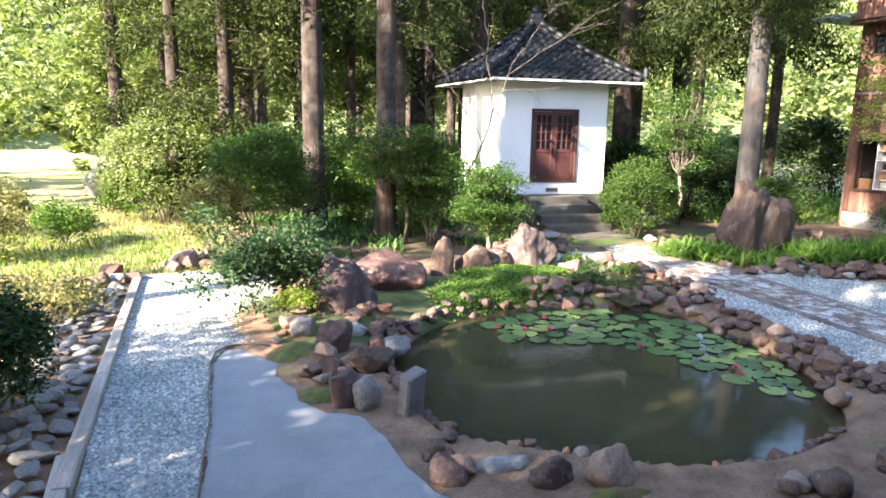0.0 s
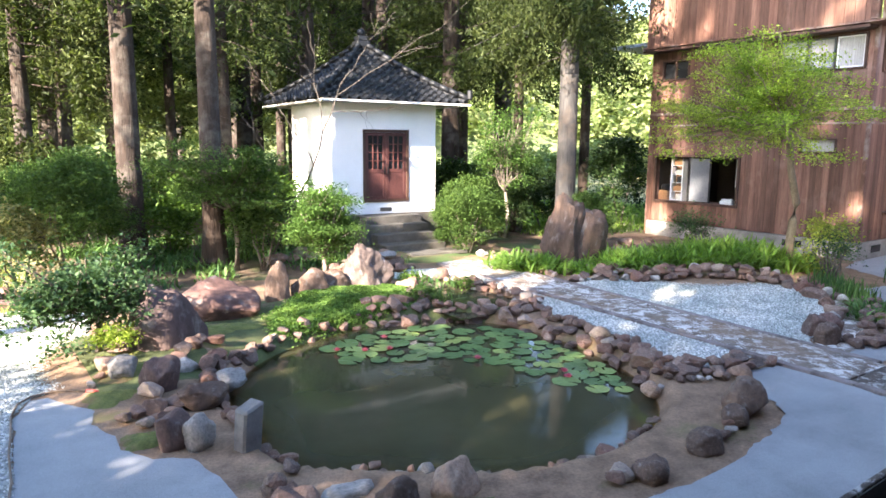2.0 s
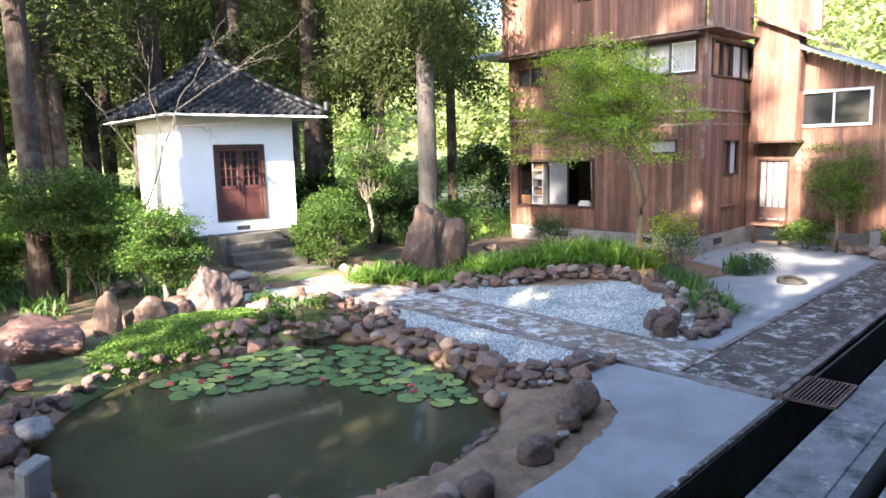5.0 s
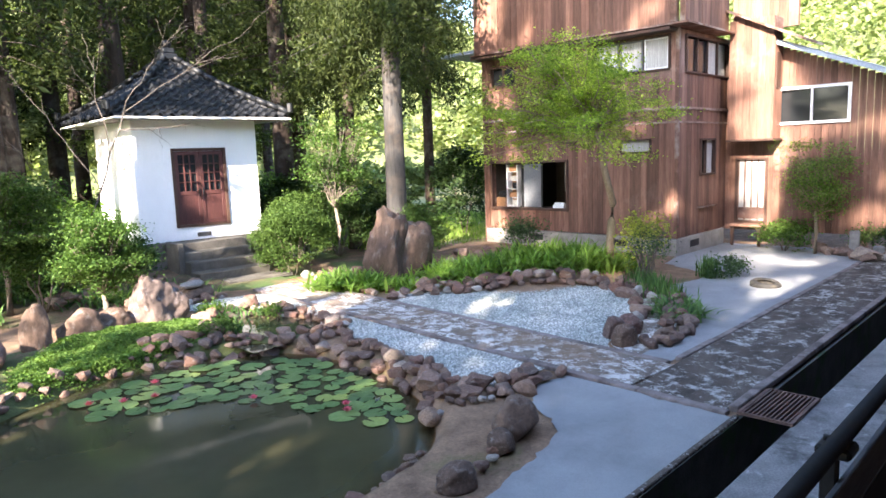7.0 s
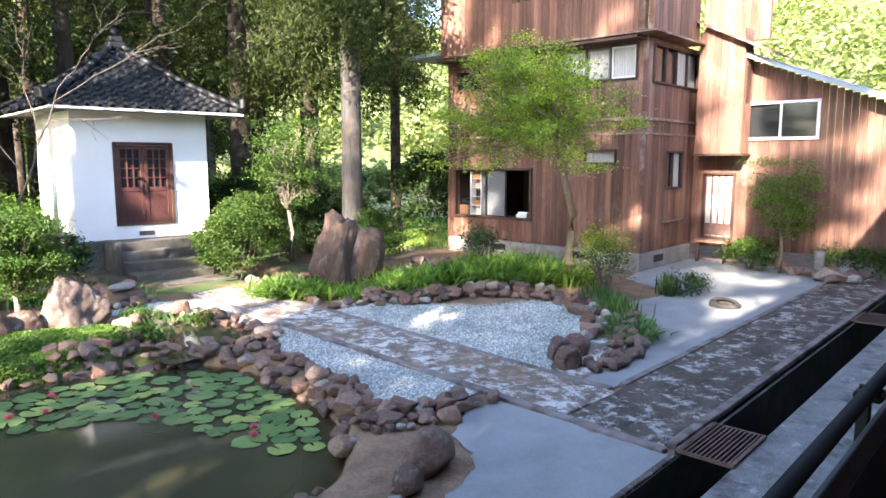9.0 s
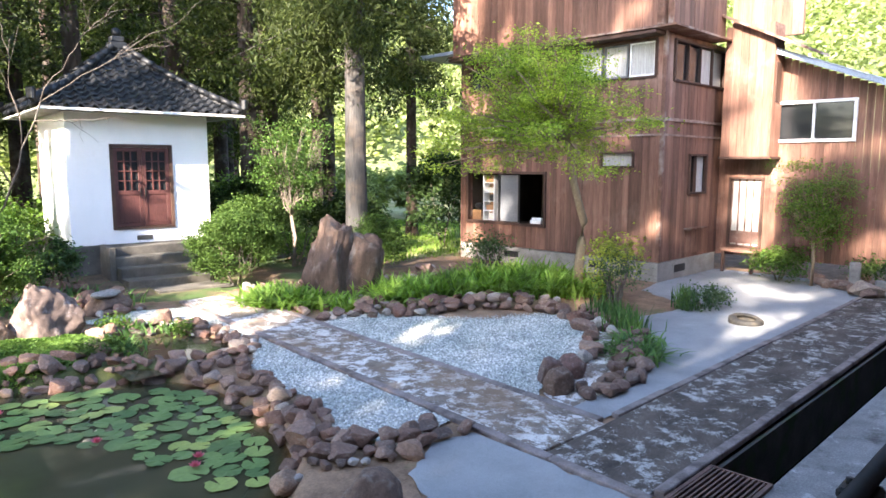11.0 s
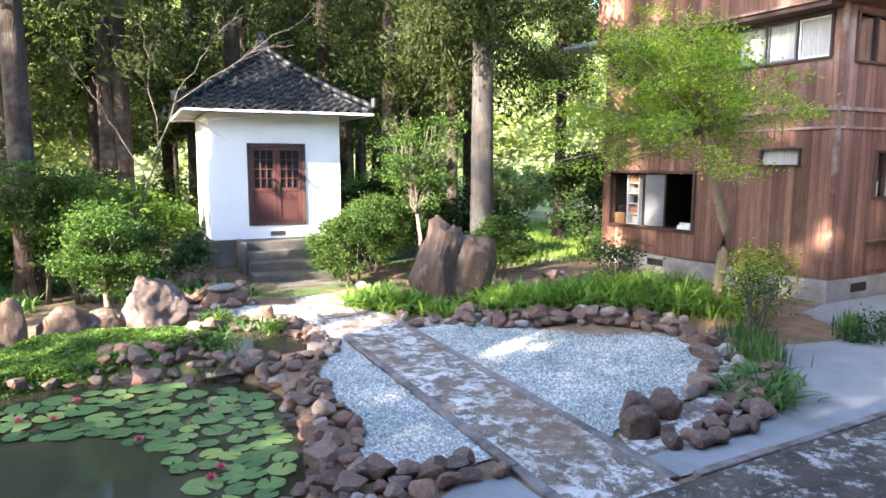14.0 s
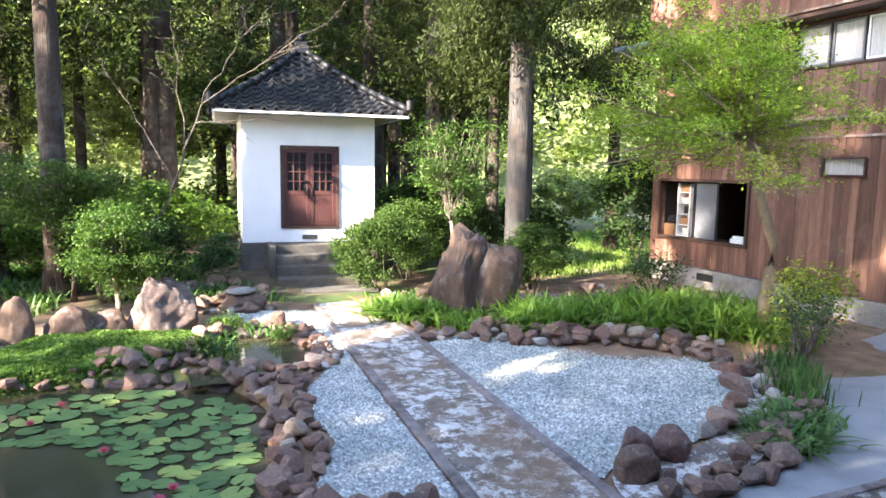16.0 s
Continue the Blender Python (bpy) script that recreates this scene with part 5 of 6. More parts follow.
bush("leafy_bush", 2.6, 14.6, 0.15, 0.9, 0.7, 1.0, 5200, 0.1, "leaf_dark", "dark bush deep under the cedars", clumps=70, spread=0.14)
bush("leafy_bush", 5.6, 14.8, 0.2, 1.0, 0.7, 0.8, 4600, 0.11, "leaf_bright", "loose green bush behind the hut", clumps=60, spread=0.15)
bush("leafy_bush", 11.2, 14.4, 0.1, 1.2, 0.7, 0.8, 6000, 0.11, "leaf_dark", "dark green bush beside the hut", clumps=70, spread=0.15)
bush("leafy_bush", 13.6, 13.6, 0.0, 0.9, 0.7, 0.7, 5000, 0.11, "leaf_dark", "dark green bush behind the cedar", clumps=70, spread=0.14)
bush("leafy_bush", 0.95, 12.0, 0.05, 0.55, 0.5, 0.6, 3600, 0.075, "leaf_dry", "yellowish bush at the edge of the lawn", clumps=60)
bush("leafy_bush", 16.4, 13.2, 0.0, 0.9, 0.7, 1.25, 5200, 0.13, "leaf_dark", "dark green tree-like bush behind the house corner", clumps=60, spread=0.16)
bush("hedge_bush", -1.12, 5.75, 0.0, 0.36, 0.75, 0.48, 9000, 0.055, "leaf_dark", "clipped dark green bush beside the cobbles", "hedge", clumps=150, spread=0.08)
bush("lawn_bush", -2.6, 12.6, 0.0, 0.75, 0.6, 0.42, 4600, 0.07, "leaf_dry", "dry yellowish bush on the lawn", clumps=60)
bush("lawn_bush", -1.5, 13.8, 0.0, 0.5, 0.5, 0.35, 3000, 0.07, "leaf_bright", "low bush on the sunlit lawn", clumps=50)
bush("lawn_bush", -3.2, 15.5, 0.0, 0.9, 0.7, 0.5, 4600, 0.08, "leaf_dry", "dry reddish bush on the lawn", clumps=60)
bush("lawn_bush", -0.2, 16.5, 0.0, 0.8, 0.7, 0.6, 4600, 0.08, "leaf_bright", "bright bush at the end of the lawn", clumps=60)
bush("ground_cover", -1.35, 9.0, 0.0, 0.75, 0.95, 0.16, 5200, 0.055, "leaf_dry", "low yellow-green ground cover beside the cobbles", "ground cover", stems=0, clumps=120, spread=0.1)

bush("sunlit_shrub", 0.2, 16.1, 0.0, 1.2, 0.7, 1.15, 9000, 0.085, "leaf_hazy_sunlit", "bright broadleaf shrub at the end of the lawn", clumps=110, spread=0.14)

small_tree("low_maple", 5.03, 9.85, 0.15, [(0, 0, -0.1), (0.02, 0, 0.2), (0.0, 0.02, 0.38)], 0.05,
           [(math.cos(a) * rng.uniform(0.2, 0.42), math.sin(a) * rng.uniform(0.2, 0.38), rng.uniform(0.7, 1.5)) for a in np.arange(0, 12.5, 0.6)], (0.30, 0.27, 0.15), 20000, 0.042, "leaf_layer", "twig", "low bright green maple with layered foliage")
small_tree("dark_maple", 4.33, 11.9, 0.1, [(0, 0, -0.1), (0.03, 0, 0.5), (-0.02, 0.02, 1.0)], 0.06,
           [(math.cos(a) * rng.uniform(0.5, 1.0), math.sin(a) * rng.uniform(0.4, 0.7), rng.uniform(1.3, 2.2)) for a in np.arange(0, 12.5, 0.8)], (0.45, 0.4, 0.15), 20000, 0.05, "leaf_azalea", "twig", "dark green layered maple beside the hut")
small_tree("foreground_shrub", 1.40, 8.02, 0.06, [(0, 0, -0.08), (0.04, 0.02, 0.2), (0.02, 0.04, 0.42)], 0.04,
           [(math.cos(a) * rng.uniform(0.3, 0.75) - 0.12, math.sin(a) * rng.uniform(0.3, 0.6), rng.uniform(0.35, 1.12)) for a in np.arange(0, 12.5, 0.55)], (0.26, 0.25, 0.22), 8000, 0.062, "leaf_blue", "twig", "loose blue-green shrub at the head of the pond")
small_tree("pale_stemmed_tree", 11.0, 12.2, 0.2, [(0, 0, -0.1), (0.03, 0.0, 0.5), (-0.03, 0.02, 1.0)], 0.055,
           [(math.cos(a) * rng.uniform(0.3, 0.95), math.sin(a) * rng.uniform(0.3, 0.7), rng.uniform(1.75, 2.9)) for a in np.arange(0, 12.5, 0.8)], (0.38, 0.34, 0.26), 10000, 0.055, "leaf_layer", "twig", "slender tree with pale forked stems and light leaves")
small_tree("house_maple", 12.95, 6.4, 0.15, [(0.0, 0, -0.15), (0.02, 0, 0.4), (0.08, 0, 0.8), (0.1, -0.02, 1.15), (-0.02, -0.02, 1.38), (-0.22, -0.02, 1.8), (-0.36, -0.05, 2.25), (-0.4, 0.05, 2.55)], 0.085,
           [(-0.85 + math.cos(a) * 1.5 * math.cos(e) + rng.normal() * 0.12, 0.45 + math.sin(a) * 1.55 * math.cos(e), 2.5 + 1.4 * math.sin(e) + rng.normal() * 0.2 - 0.3 * (math.cos(a) < 0) * math.cos(e) ** 4) for a, e in zip(np.arange(0, 52, 1.13), np.linspace(-0.12, 1.4, 46))], (0.42, 0.42, 0.19), 30000, 0.055, "leaf_maple", "tan_bark", "yellow-green maple with a bent tan trunk before the house")
small_tree("entry_maple", 17.0, 3.95, 0.0, [(0, 0, -0.1), (0.02, 0.0, 0.5), (-0.02, 0.02, 0.9)], 0.045,
           [(math.cos(a) * rng.uniform(0.2, 0.55), math.sin(a) * rng.uniform(0.2, 0.6), rng.uniform(0.9, 2.35)) for a in np.arange(0, 18.8, 0.8)], (0.27, 0.30, 0.2), 7500, 0.055, "leaf_grove", "tan_bark", "light green maple beside the entry door")


def blades(name, spots, n, length, width, material, label, category="grass", spread=0.15, curve=0.5, kind="stuff", zed=None):
    """Arching strap leaves in tufts."""
    s = np.array(spots)
    c = s[rng.integers(0, len(s), n)] + rng.normal(size=(n, 2)) * spread
    a = rng.uniform(0, 6.28, n)
    L = length * rng.uniform(0.5, 1.2, n)
    cv = curve * rng.uniform(0.3, 1.4, n)
    d = np.stack([np.cos(a), np.sin(a)], 1)
    z0 = height(c[:, 0], c[:, 1]) - 0.02 if zed is None else np.full(n, zed)
    v = []
    for t, w in ((0, 1.0), (0.35, 1.0), (0.7, 0.8), (1.0, 0.08)):
        out = d * (L * cv * t ** 1.7)[:, None]
        z = z0 + L * (t - 0.55 * np.minimum(cv, 1.2) * t * t)
        for q in (-1, 1):
            side = np.stack([-d[:, 1], d[:, 0]], 1) * (width * w * q / 2)
            v.append(np.concatenate([c + out + side, z[:, None]], 1))
    v = np.stack(v, 1).reshape(-1, 3)
    i = np.arange(n)[:, None] * 8
    f = np.concatenate([i + [0, 1, 3, 2], i + [2, 3, 5, 4], i + [4, 5, 7, 6]], 1).reshape(-1, 4)
    return tagged(fast_mesh(name, v, f, M[material]), label, category, "", kind)


bed = [(x, y) for x, y in zip(rng.uniform(10.1, 13.2, 900), rng.uniform(5.6, 8.8, 900)) if 0.12 < (x - 10.2) * 0.66 + (y - 7.75) < 1.25]
blades("daylilies", bed, 3600, 0.55, 0.036, "blade", "bed of arching green daylily leaves", "flower bed", 0.14, 1.05)
blades("irises", [(11.6, 4.75), (11.9, 5.0), (11.35, 4.5), (12.0, 5.3)], 420, 0.34, 0.02, "blade_dark", "clump of upright dark green iris leaves", "flower bed", 0.14, 0.3)
blades("irises", [(13.3, 4.6), (13.45, 4.75)], 160, 0.42, 0.02, "blade_dark", "tuft of upright iris leaves in the yard", "flower bed", 0.07, 0.3)
blades("ferns", [(10.6, 3.95), (10.9, 4.1), (10.3, 3.7), (10.45, 3.85)], 700, 0.27, 0.028, "blade_dark", "low dark green arching fronds beside the stones", "fern", 0.14, 1.1)
blades("ferns", [(8.95, 9.25), (9.2, 9.0), (9.05, 9.6), (8.75, 9.5)], 900, 0.45, 0.05, "blade", "light green fern fronds beside the path", "fern", 0.17, 1.0)
blades("ferns", [(9.45, 8.45), (9.55, 8.6), (10.2, 8.95), (10.05, 9.05)], 600, 0.32, 0.045, "blade", "light green low fronds among the stones", "fern", 0.12, 1.0)
blades("ferns", [(6.2, 8.6), (6.4, 9.15), (6.95, 8.95), (6.12, 8.25), (6.6, 9.25)], 200, 0.22, 0.03, "blade_dark", "low green plants overhanging the small pool", "fern", 0.1, 1.0, zed=-0.02)
MOUND = [(3.35, 7.75), (3.55, 8.4), (4.5, 9.15), (5.3, 9.3), (6.05, 9.35), (6.1, 8.8), (5.7, 8.2), (5.0, 8.05), (4.2, 7.95)]
xs, ys = rng.uniform(3.2, 6.2, 90000), rng.uniform(7.6, 9.5, 90000)
ok = inside(MOUND, xs + rng.normal(size=90000) * 0.07, ys + rng.normal(size=90000) * 0.07)
xs, ys = xs[ok], ys[ok]
tagged(leaf_cloud("clover", np.stack([xs, ys, height(xs, ys) + rng.uniform(0.0, 0.05, len(xs)) * (1 + 0.6 * np.sin(xs * 7) * np.sin(ys * 9))], 1), 0.034, M["clover"], up=1.4, width=0.8), "dense low bright green clover on the pond bank", "ground cover", "", "stuff")
xs, ys = rng.uniform(-6, 1.3, 4000), rng.uniform(10.9, 19, 4000)
blades("lawn_grass", list(zip(xs, ys)), 16000, 0.12, 0.016, "leaf_dry", "sunlit short dry grass of the lawn", "grass", 0.12, 0.6)
blades("lawn_grass", list(zip(rng.uniform(-5, 1.2, 300), rng.uniform(10.8, 15, 300))), 4000, 0.16, 0.014, "grass", "green tufts in the sunlit lawn", "grass", 0.16, 0.6)
blades("clearing_grass", list(zip(rng.uniform(12.5, 22, 900), rng.uniform(11.9, 20, 900))), 16000, 0.22, 0.02, "grass", "grass of the clearing beside the house", "grass", 0.2, 0.6)
blades("forest_ferns", [(x, y) for x, y in zip(rng.uniform(1.8, 8, 90), rng.uniform(11.3, 15, 90)) if not (6.9 < x < 9.9 and y > 11.4)], 3200, 0.3, 0.035, "blade_dark", "low ferns under the cedars", "fern", 0.16, 0.9)
bush("yellow_shrub", 12.95, 5.7, 0.05, 0.50, 0.46, 0.52, 1500, 0.065, "leaf_yellow", "airy yellow-green shrub at the house corner", clumps=45, spread=0.12, shell=0.5)
bush("grey_shrub", 12.45, 5.35, 0.05, 0.36, 0.34, 0.42, 1300, 0.045, "leaf_blue", "twiggy grey-green shrub beside the irises", clumps=50, spread=0.1, shell=0.4, stems=9)
bush("grey_shrub", 12.7, 8.2, 0.15, 0.5, 0.42, 0.42, 2000, 0.055, "leaf_blue", "loose grey-green bush before the open window", clumps=60, spread=0.11, shell=0.5, stems=7)
bush("grey_shrub", 13.7, 4.5, 0.0, 0.55, 0.3, 0.12, 1500, 0.05, "leaf_blue", "low grey-green creeping shrub in the yard", clumps=40, spread=0.08, stems=5)
bush("entry_plants", 17.2, 4.6, 0.0, 0.5, 0.5, 0.28, 2400, 0.07, "leaf_bright", "low green plants at the foot of the wing", clumps=40, stems=3)
bush("entry_plants", 17.4, 2.6, 0.0, 0.35, 0.9, 0.25, 2600, 0.07, "leaf_azalea", "low dark plants along the wing", clumps=50, stems=3)
bush("water_plants", 6.35, 9.3, -0.02, 0.24, 0.14, 0.09, 500, 0.05, "leaf_bright", "leafy plants at the small pool", clumps=25, stems=0, spread=0.06)
bush("water_plants", 5.85, 8.3, -0.02, 0.25, 0.2, 0.08, 700, 0.05, "leaf_azalea", "creeping plants over the pool stones", clumps=25, stems=0, spread=0.06)
bush("water_plants", 7.05, 8.75, -0.05, 0.12, 0.16, 0.08, 260, 0.05, "leaf_bright", "tuft of leaves beside the pool", clumps=15, stems=0, spread=0.05)
bush("yellow_weeds", 1.5, 7.62, 0.1, 0.24, 0.22, 0.13, 900, 0.05, "leaf_maple", "yellow-green weeds under the shrub", "weeds", clumps=25, stems=0, spread=0.06)


def bare_branches():
    b = thing("bare_tree", "leafless leaning tree with pale twigs beside the hut", "tree", Matrix.Translation((5.0, 12.2, 0.1)))

    def arc(p, q, sag, n=9):
        p, q = np.array(p, float), np.array(q, float)
        m = (p + q) / 2 + np.array((0, 0, sag))
        t = np.linspace(0, 1, n)[:, None]
        pts = (1 - t) ** 2 * p + 2 * t * (1 - t) * m + t * t * q
        pts[1:-1] += rng.normal(size=(n - 2, 3)) * 0.02
        return [tuple(v) for v in pts]
    trunk = arc((0, 0, -0.1), (1.3, -0.45, 3.1), -0.25, 12)
    tubes("trunk", [(trunk, taper(trunk, 0.024, 0.011), 8)], M["pale_twig"], b)
    ends = ((3.4, -1.2, 4.55), (2.4, -0.8, 4.7), (0.9, -0.1, 4.5), (-0.3, 0.3, 3.9), (2.2, -1.0, 2.9), (-0.9, 0.1, 3.4))
    for i, e in enumerate(ends):
        p = arc(trunk[(11, 11, 9, 7, 10, 5)[i]], e, rng.uniform(-0.25, 0.3), 12)
        limb = tubes("branch", [(p, taper(p, 0.010, 0.003), 6)], M["pale_twig"], b)
        for k in range(6):
            s = np.array(p[rng.integers(4, 11)])
            q = s + (np.array(e) - np.array(p[0])) * rng.uniform(0.12, 0.3) + rng.normal(size=3) * 0.22
            tw = arc(tuple(s), tuple(q), 0.05, 5)
            tubes("twig", [(tw, taper(tw, 0.004, 0.002), 4)], M["pale_twig"], limb)


bare_branches()


# ---- stones ----
def rock_mesh(name, seed, detail, cuts, rough, material, near=0.5, boxy=1.0):
    r = np.random.default_rng(seed)
    bm = bmesh.new()
    bmesh.ops.create_icosphere(bm, subdivisions=detail, radius=1.0)
    co = np.array([v.co[:] for v in bm.verts])
    if boxy < 1.0:
        co = np.sign(co) * np.abs(co) ** boxy
        co /= np.abs(co).max() * 1.08
    for _ in range(cuts):
        n = r.normal(size=3)
        n /= np.linalg.norm(n)
        d = r.uniform(near, 0.88)
        over = np.clip(co @ n - d, 0, None)
        co -= over[:, None] * n * 0.93
    off = r.uniform(0, 50, 3)
    for v, p in zip(bm.verts, co):
        q = Vector(p) + Vector(off)
        k = 1 + rough * (noise.noise(q * 1.3) + 0.5 * noise.noise(q * 3.1) + (0.28 * noise.noise(q * 7.0) + 0.14 * noise.noise(q * 15.0) if detail > 3 else 0))
        v.co = Vector(p) * k
    me = bpy.data.meshes.new(name)
    bm.to_mesh(me)
    bm.free()
    me.materials.append(material)
    me.polygons.foreach_set("use_smooth", [detail > 2] * len(me.polygons))
    return me


def big_rock(name, x, y, z, size, rz, seed, material, label, cuts=9, rough=0.16, rx=0.0, ry=0.0, near=0.6, boxy=1.0):
    k = 0.86 if name in ("rim_rock", "white_rock", "brown_boulder") else 1.15
    ob = new(name, rock_mesh(name, seed, 5 if name in ("standing_rock", "lichen_boulder") else 4, cuts, rough, M[material], near, boxy))
    ob.matrix_basis = pose(x, y, z, rx, ry, rz) @ Matrix.Diagonal((size[0] * k, size[1] * k, size[2] * k, 1))
    return tagged(ob, label, "rock")


def gz(x, y):
    return float(height(np.array([x]), np.array([y]))[0])


big_rock("standing_rock", 9.75, 9.1, 0.38, (0.36, 0.34, 0.82), 25, 63, "brown_stone", "tall upright brown rock beside the path", 10, 0.30, ry=7, near=0.56, boxy=0.66)
big_rock("standing_rock", 10.26, 9.02, 0.42, (0.40, 0.26, 0.62), -12, 66, "brown_stone", "broad upright brown rock leaning on its neighbour", 7, 0.22, ry=10, near=0.74, boxy=0.72)
big_rock("dark_rock", 2.08, 7.92, 0.16, (0.44, 0.36, 0.60), 10, 13, "dark_stone", "dark brown-black pointed rock on the pond bank", 8)
big_rock("red_rock", 3.08, 8.95, 0.14, (0.46, 0.34, 0.36), -20, 14, "red_stone", "reddish angular rock on the pond bank", 15, 0.22)
big_rock("upright_stone", 3.97, 9.2, 0.22, (0.18, 0.14, 0.36), 25, 15, "brown_stone", "upright brown stone in the grass", 9)
big_rock("round_rock", 4.52, 9.25, 0.18, (0.27, 0.2, 0.27), 0, 16, "brown_stone", "rounded brown rock in the grass", 5)
big_rock("low_rock", 4.98, 9.4, 0.14, (0.26, 0.18, 0.2), 15, 17, "brown_stone", "low brown rock below the maple", 6)
big_rock("lichen_boulder", 5.64, 9.5, 0.27, (0.40, 0.34, 0.46), 30, 18, "lichen_stone", "rough boulder grey with lichen beside the path", 7, 0.24)
big_rock("stone_trough", 6.75, 10.75, 0.1, (0.34, 0.24, 0.16), 5, 19, "brown_stone", "squat stone block before the steps", 9, 0.05)
big_rock("flat_stone", 6.72, 10.7, 0.29, (0.22, 0.14, 0.06), 20, 20, "grey_stone", "flat grey stone resting on the block", 6, 0.1)
big_rock("brown_boulder", 5.82, 3.12, 0.10, (0.27, 0.22, 0.25), 15, 21, "brown_stone", "smooth brown boulder on the sandy rim", 4, 0.08)
big_rock("rim_rock", 5.48, 3.0, 0.06, (0.16, 0.13, 0.13), 60, 45, "brown_stone", "rounded brown stone below the boulder", 4, 0.08)
big_rock("rim_rock", 2.88, 3.52, 0.03, (0.25, 0.19, 0.20), 40, 22, "tan_stone", "angular tan rock at the pond rim", 9)
big_rock("rim_rock", 2.46, 3.62, 0.0, (0.20, 0.16, 0.19), 10, 23, "brown_stone", "blocky brown rock at the pond rim", 10)
big_rock("rim_rock", 1.84, 3.92, 0.0, (0.20, 0.17, 0.17), 60, 24, "dark_stone", "dark reddish rock at the pond rim", 8)
big_rock("rim_rock", 1.86, 4.25, -0.02, (0.18, 0.13, 0.12), 60, 46, "brown_stone", "tan broken rock at the pond rim", 8)
big_rock("rim_rock", 2.26, 3.9, -0.02, (0.24, 0.12, 0.09), -10, 25, "grey_stone", "flat grey rock at the pond rim", 7)
big_rock("rim_rock", 4.85, 2.88, 0.03, (0.20, 0.16, 0.15), 5, 26, "brown_stone", "rounded brown rock on the sandy rim", 5)
big_rock("rim_rock", 4.13, 2.84, 0.03, (0.19, 0.15, 0.15), 50, 47, "brown_stone", "dull brown rock on the sandy rim", 6)
big_rock("rim_rock", 1.70, 6.55, 0.14, (0.22, 0.19, 0.28), 30, 27, "dark_stone", "dark blocky rock on the bank", 8, boxy=0.7)
big_rock("rim_rock", 1.47, 5.33, 0.10, (0.19, 0.15, 0.28), 0, 28, "dark_stone", "brown wedge-shaped rock on the bank", 9)
big_rock("rim_rock", 1.92, 6.02, 0.08, (0.30, 0.2, 0.2), 10, 29, "brown_stone", "broad split brown rock on the bank", 9)
big_rock("white_rock", 1.64, 5.2, 0.09, (0.14, 0.13, 0.20), 15, 30, "pale_stone", "white upright stone on the bank", 6)
big_rock("white_rock", 2.02, 6.98, 0.06, (0.18, 0.15, 0.15), 0, 31, "pale_stone", "rounded white stone on the bank", 5)
big_rock("white_rock", 2.97, 4.02, -0.11, (0.08, 0.06, 0.07), 0, 32, "pale_stone", "small white stone at the water's edge", 4)
big_rock("white_rock", 5.74, 4.05, -0.07, (0.17, 0.12, 0.10), 25, 33, "tan_stone", "pale tan stone at the water's edge", 6)
big_rock("white_rock", 1.48, 7.12, 0.10, (0.21, 0.18, 0.18), 25, 41, "grey_stone", "rounded grey stone on the bank", 5)
big_rock("white_rock", 2.33, 6.55, 0.0, (0.22, 0.17, 0.14), 25, 48, "grey_stone", "blue-grey rounded stone at the water's edge", 5)
big_rock("white_rock", 8.95, 7.98, 0.03, (0.24, 0.16, 0.09), 25, 42, "pale_stone", "flat white stone at the tip of the gravel bed", 6)
big_rock("tip_rock", 8.70, 3.72, 0.07, (0.16, 0.13, 0.15), 15, 51, "brown_stone", "large brown stone at the tip of the gravel bed", 5)
big_rock("tip_rock", 8.86, 3.95, 0.09, (0.15, 0.14, 0.17), 70, 52, "dark_stone", "rounded dark stone at the tip of the gravel bed", 4)
big_rock("tip_rock", 9.22, 3.95, 0.07, (0.16, 0.14, 0.15), 40, 53, "red_stone", "blocky reddish stone at the tip of the gravel bed", 8)

post = tagged(part("stone_post", boxes((-0.085, 0.085, -0.07, 0.07, -0.3, 0.54), bevel=0.018), M["grey_stone"]), "square-cut grey stone post leaning at the pond", "post")
post.matrix_basis = pose(1.92, 4.97, -0.20, 2, 3, 20)
for v in post.data.vertices:
    v.co += Vector((noise.noise(v.co * 9) * 0.02, noise.noise(v.co * 7 + Vector((3, 0, 0))) * 0.02, (v.co.x * 0.35 if v.co.z > 0.4 else 0)))

STONES = [rock_mesh("stone", 100 + i, 3 if i < 1 else 2, 13, 0.12, M["stone"], 0.42, 0.62 if i % 2 else 0.8) for i in range(14)]
FLATS = [rock_mesh("cobble", 200 + i, 2, 10, 0.10, M["grey_stone"], 0.5, 0.7) for i in range(8)]
PALES = [rock_mesh("stone", 300 + i, 2, 6, 0.16, M["pale_stone"]) for i in range(4)]


def stone_at(parent, me, x, y, z, s, flat=0.7, name="stone"):
    ob = new(name, me)
    ob.parent = parent
    ob.matrix_basis = pose(x, y, z, rng.uniform(-14, 14), rng.uniform(-14, 14), rng.uniform(0, 360)) @ Matrix.Diagonal((s * rng.uniform(0.85, 1.3), s * rng.uniform(0.7, 1.0), s * flat * rng.uniform(0.8, 1.2), 1))


def along(line, step):
    """Places at even steps along a line of points, with the way across."""
    pts = [Vector((*p, 0)) for p in line]
    out, left = [], 0.0
    for a, b in zip(pts, pts[1:]):
        L = (b - a).length
        d = (b - a) / L
        t = left
        while t < L:
            out.append((a + d * t, Vector((-d.y, d.x, 0))))
            t += step
        left = t - L
    return out


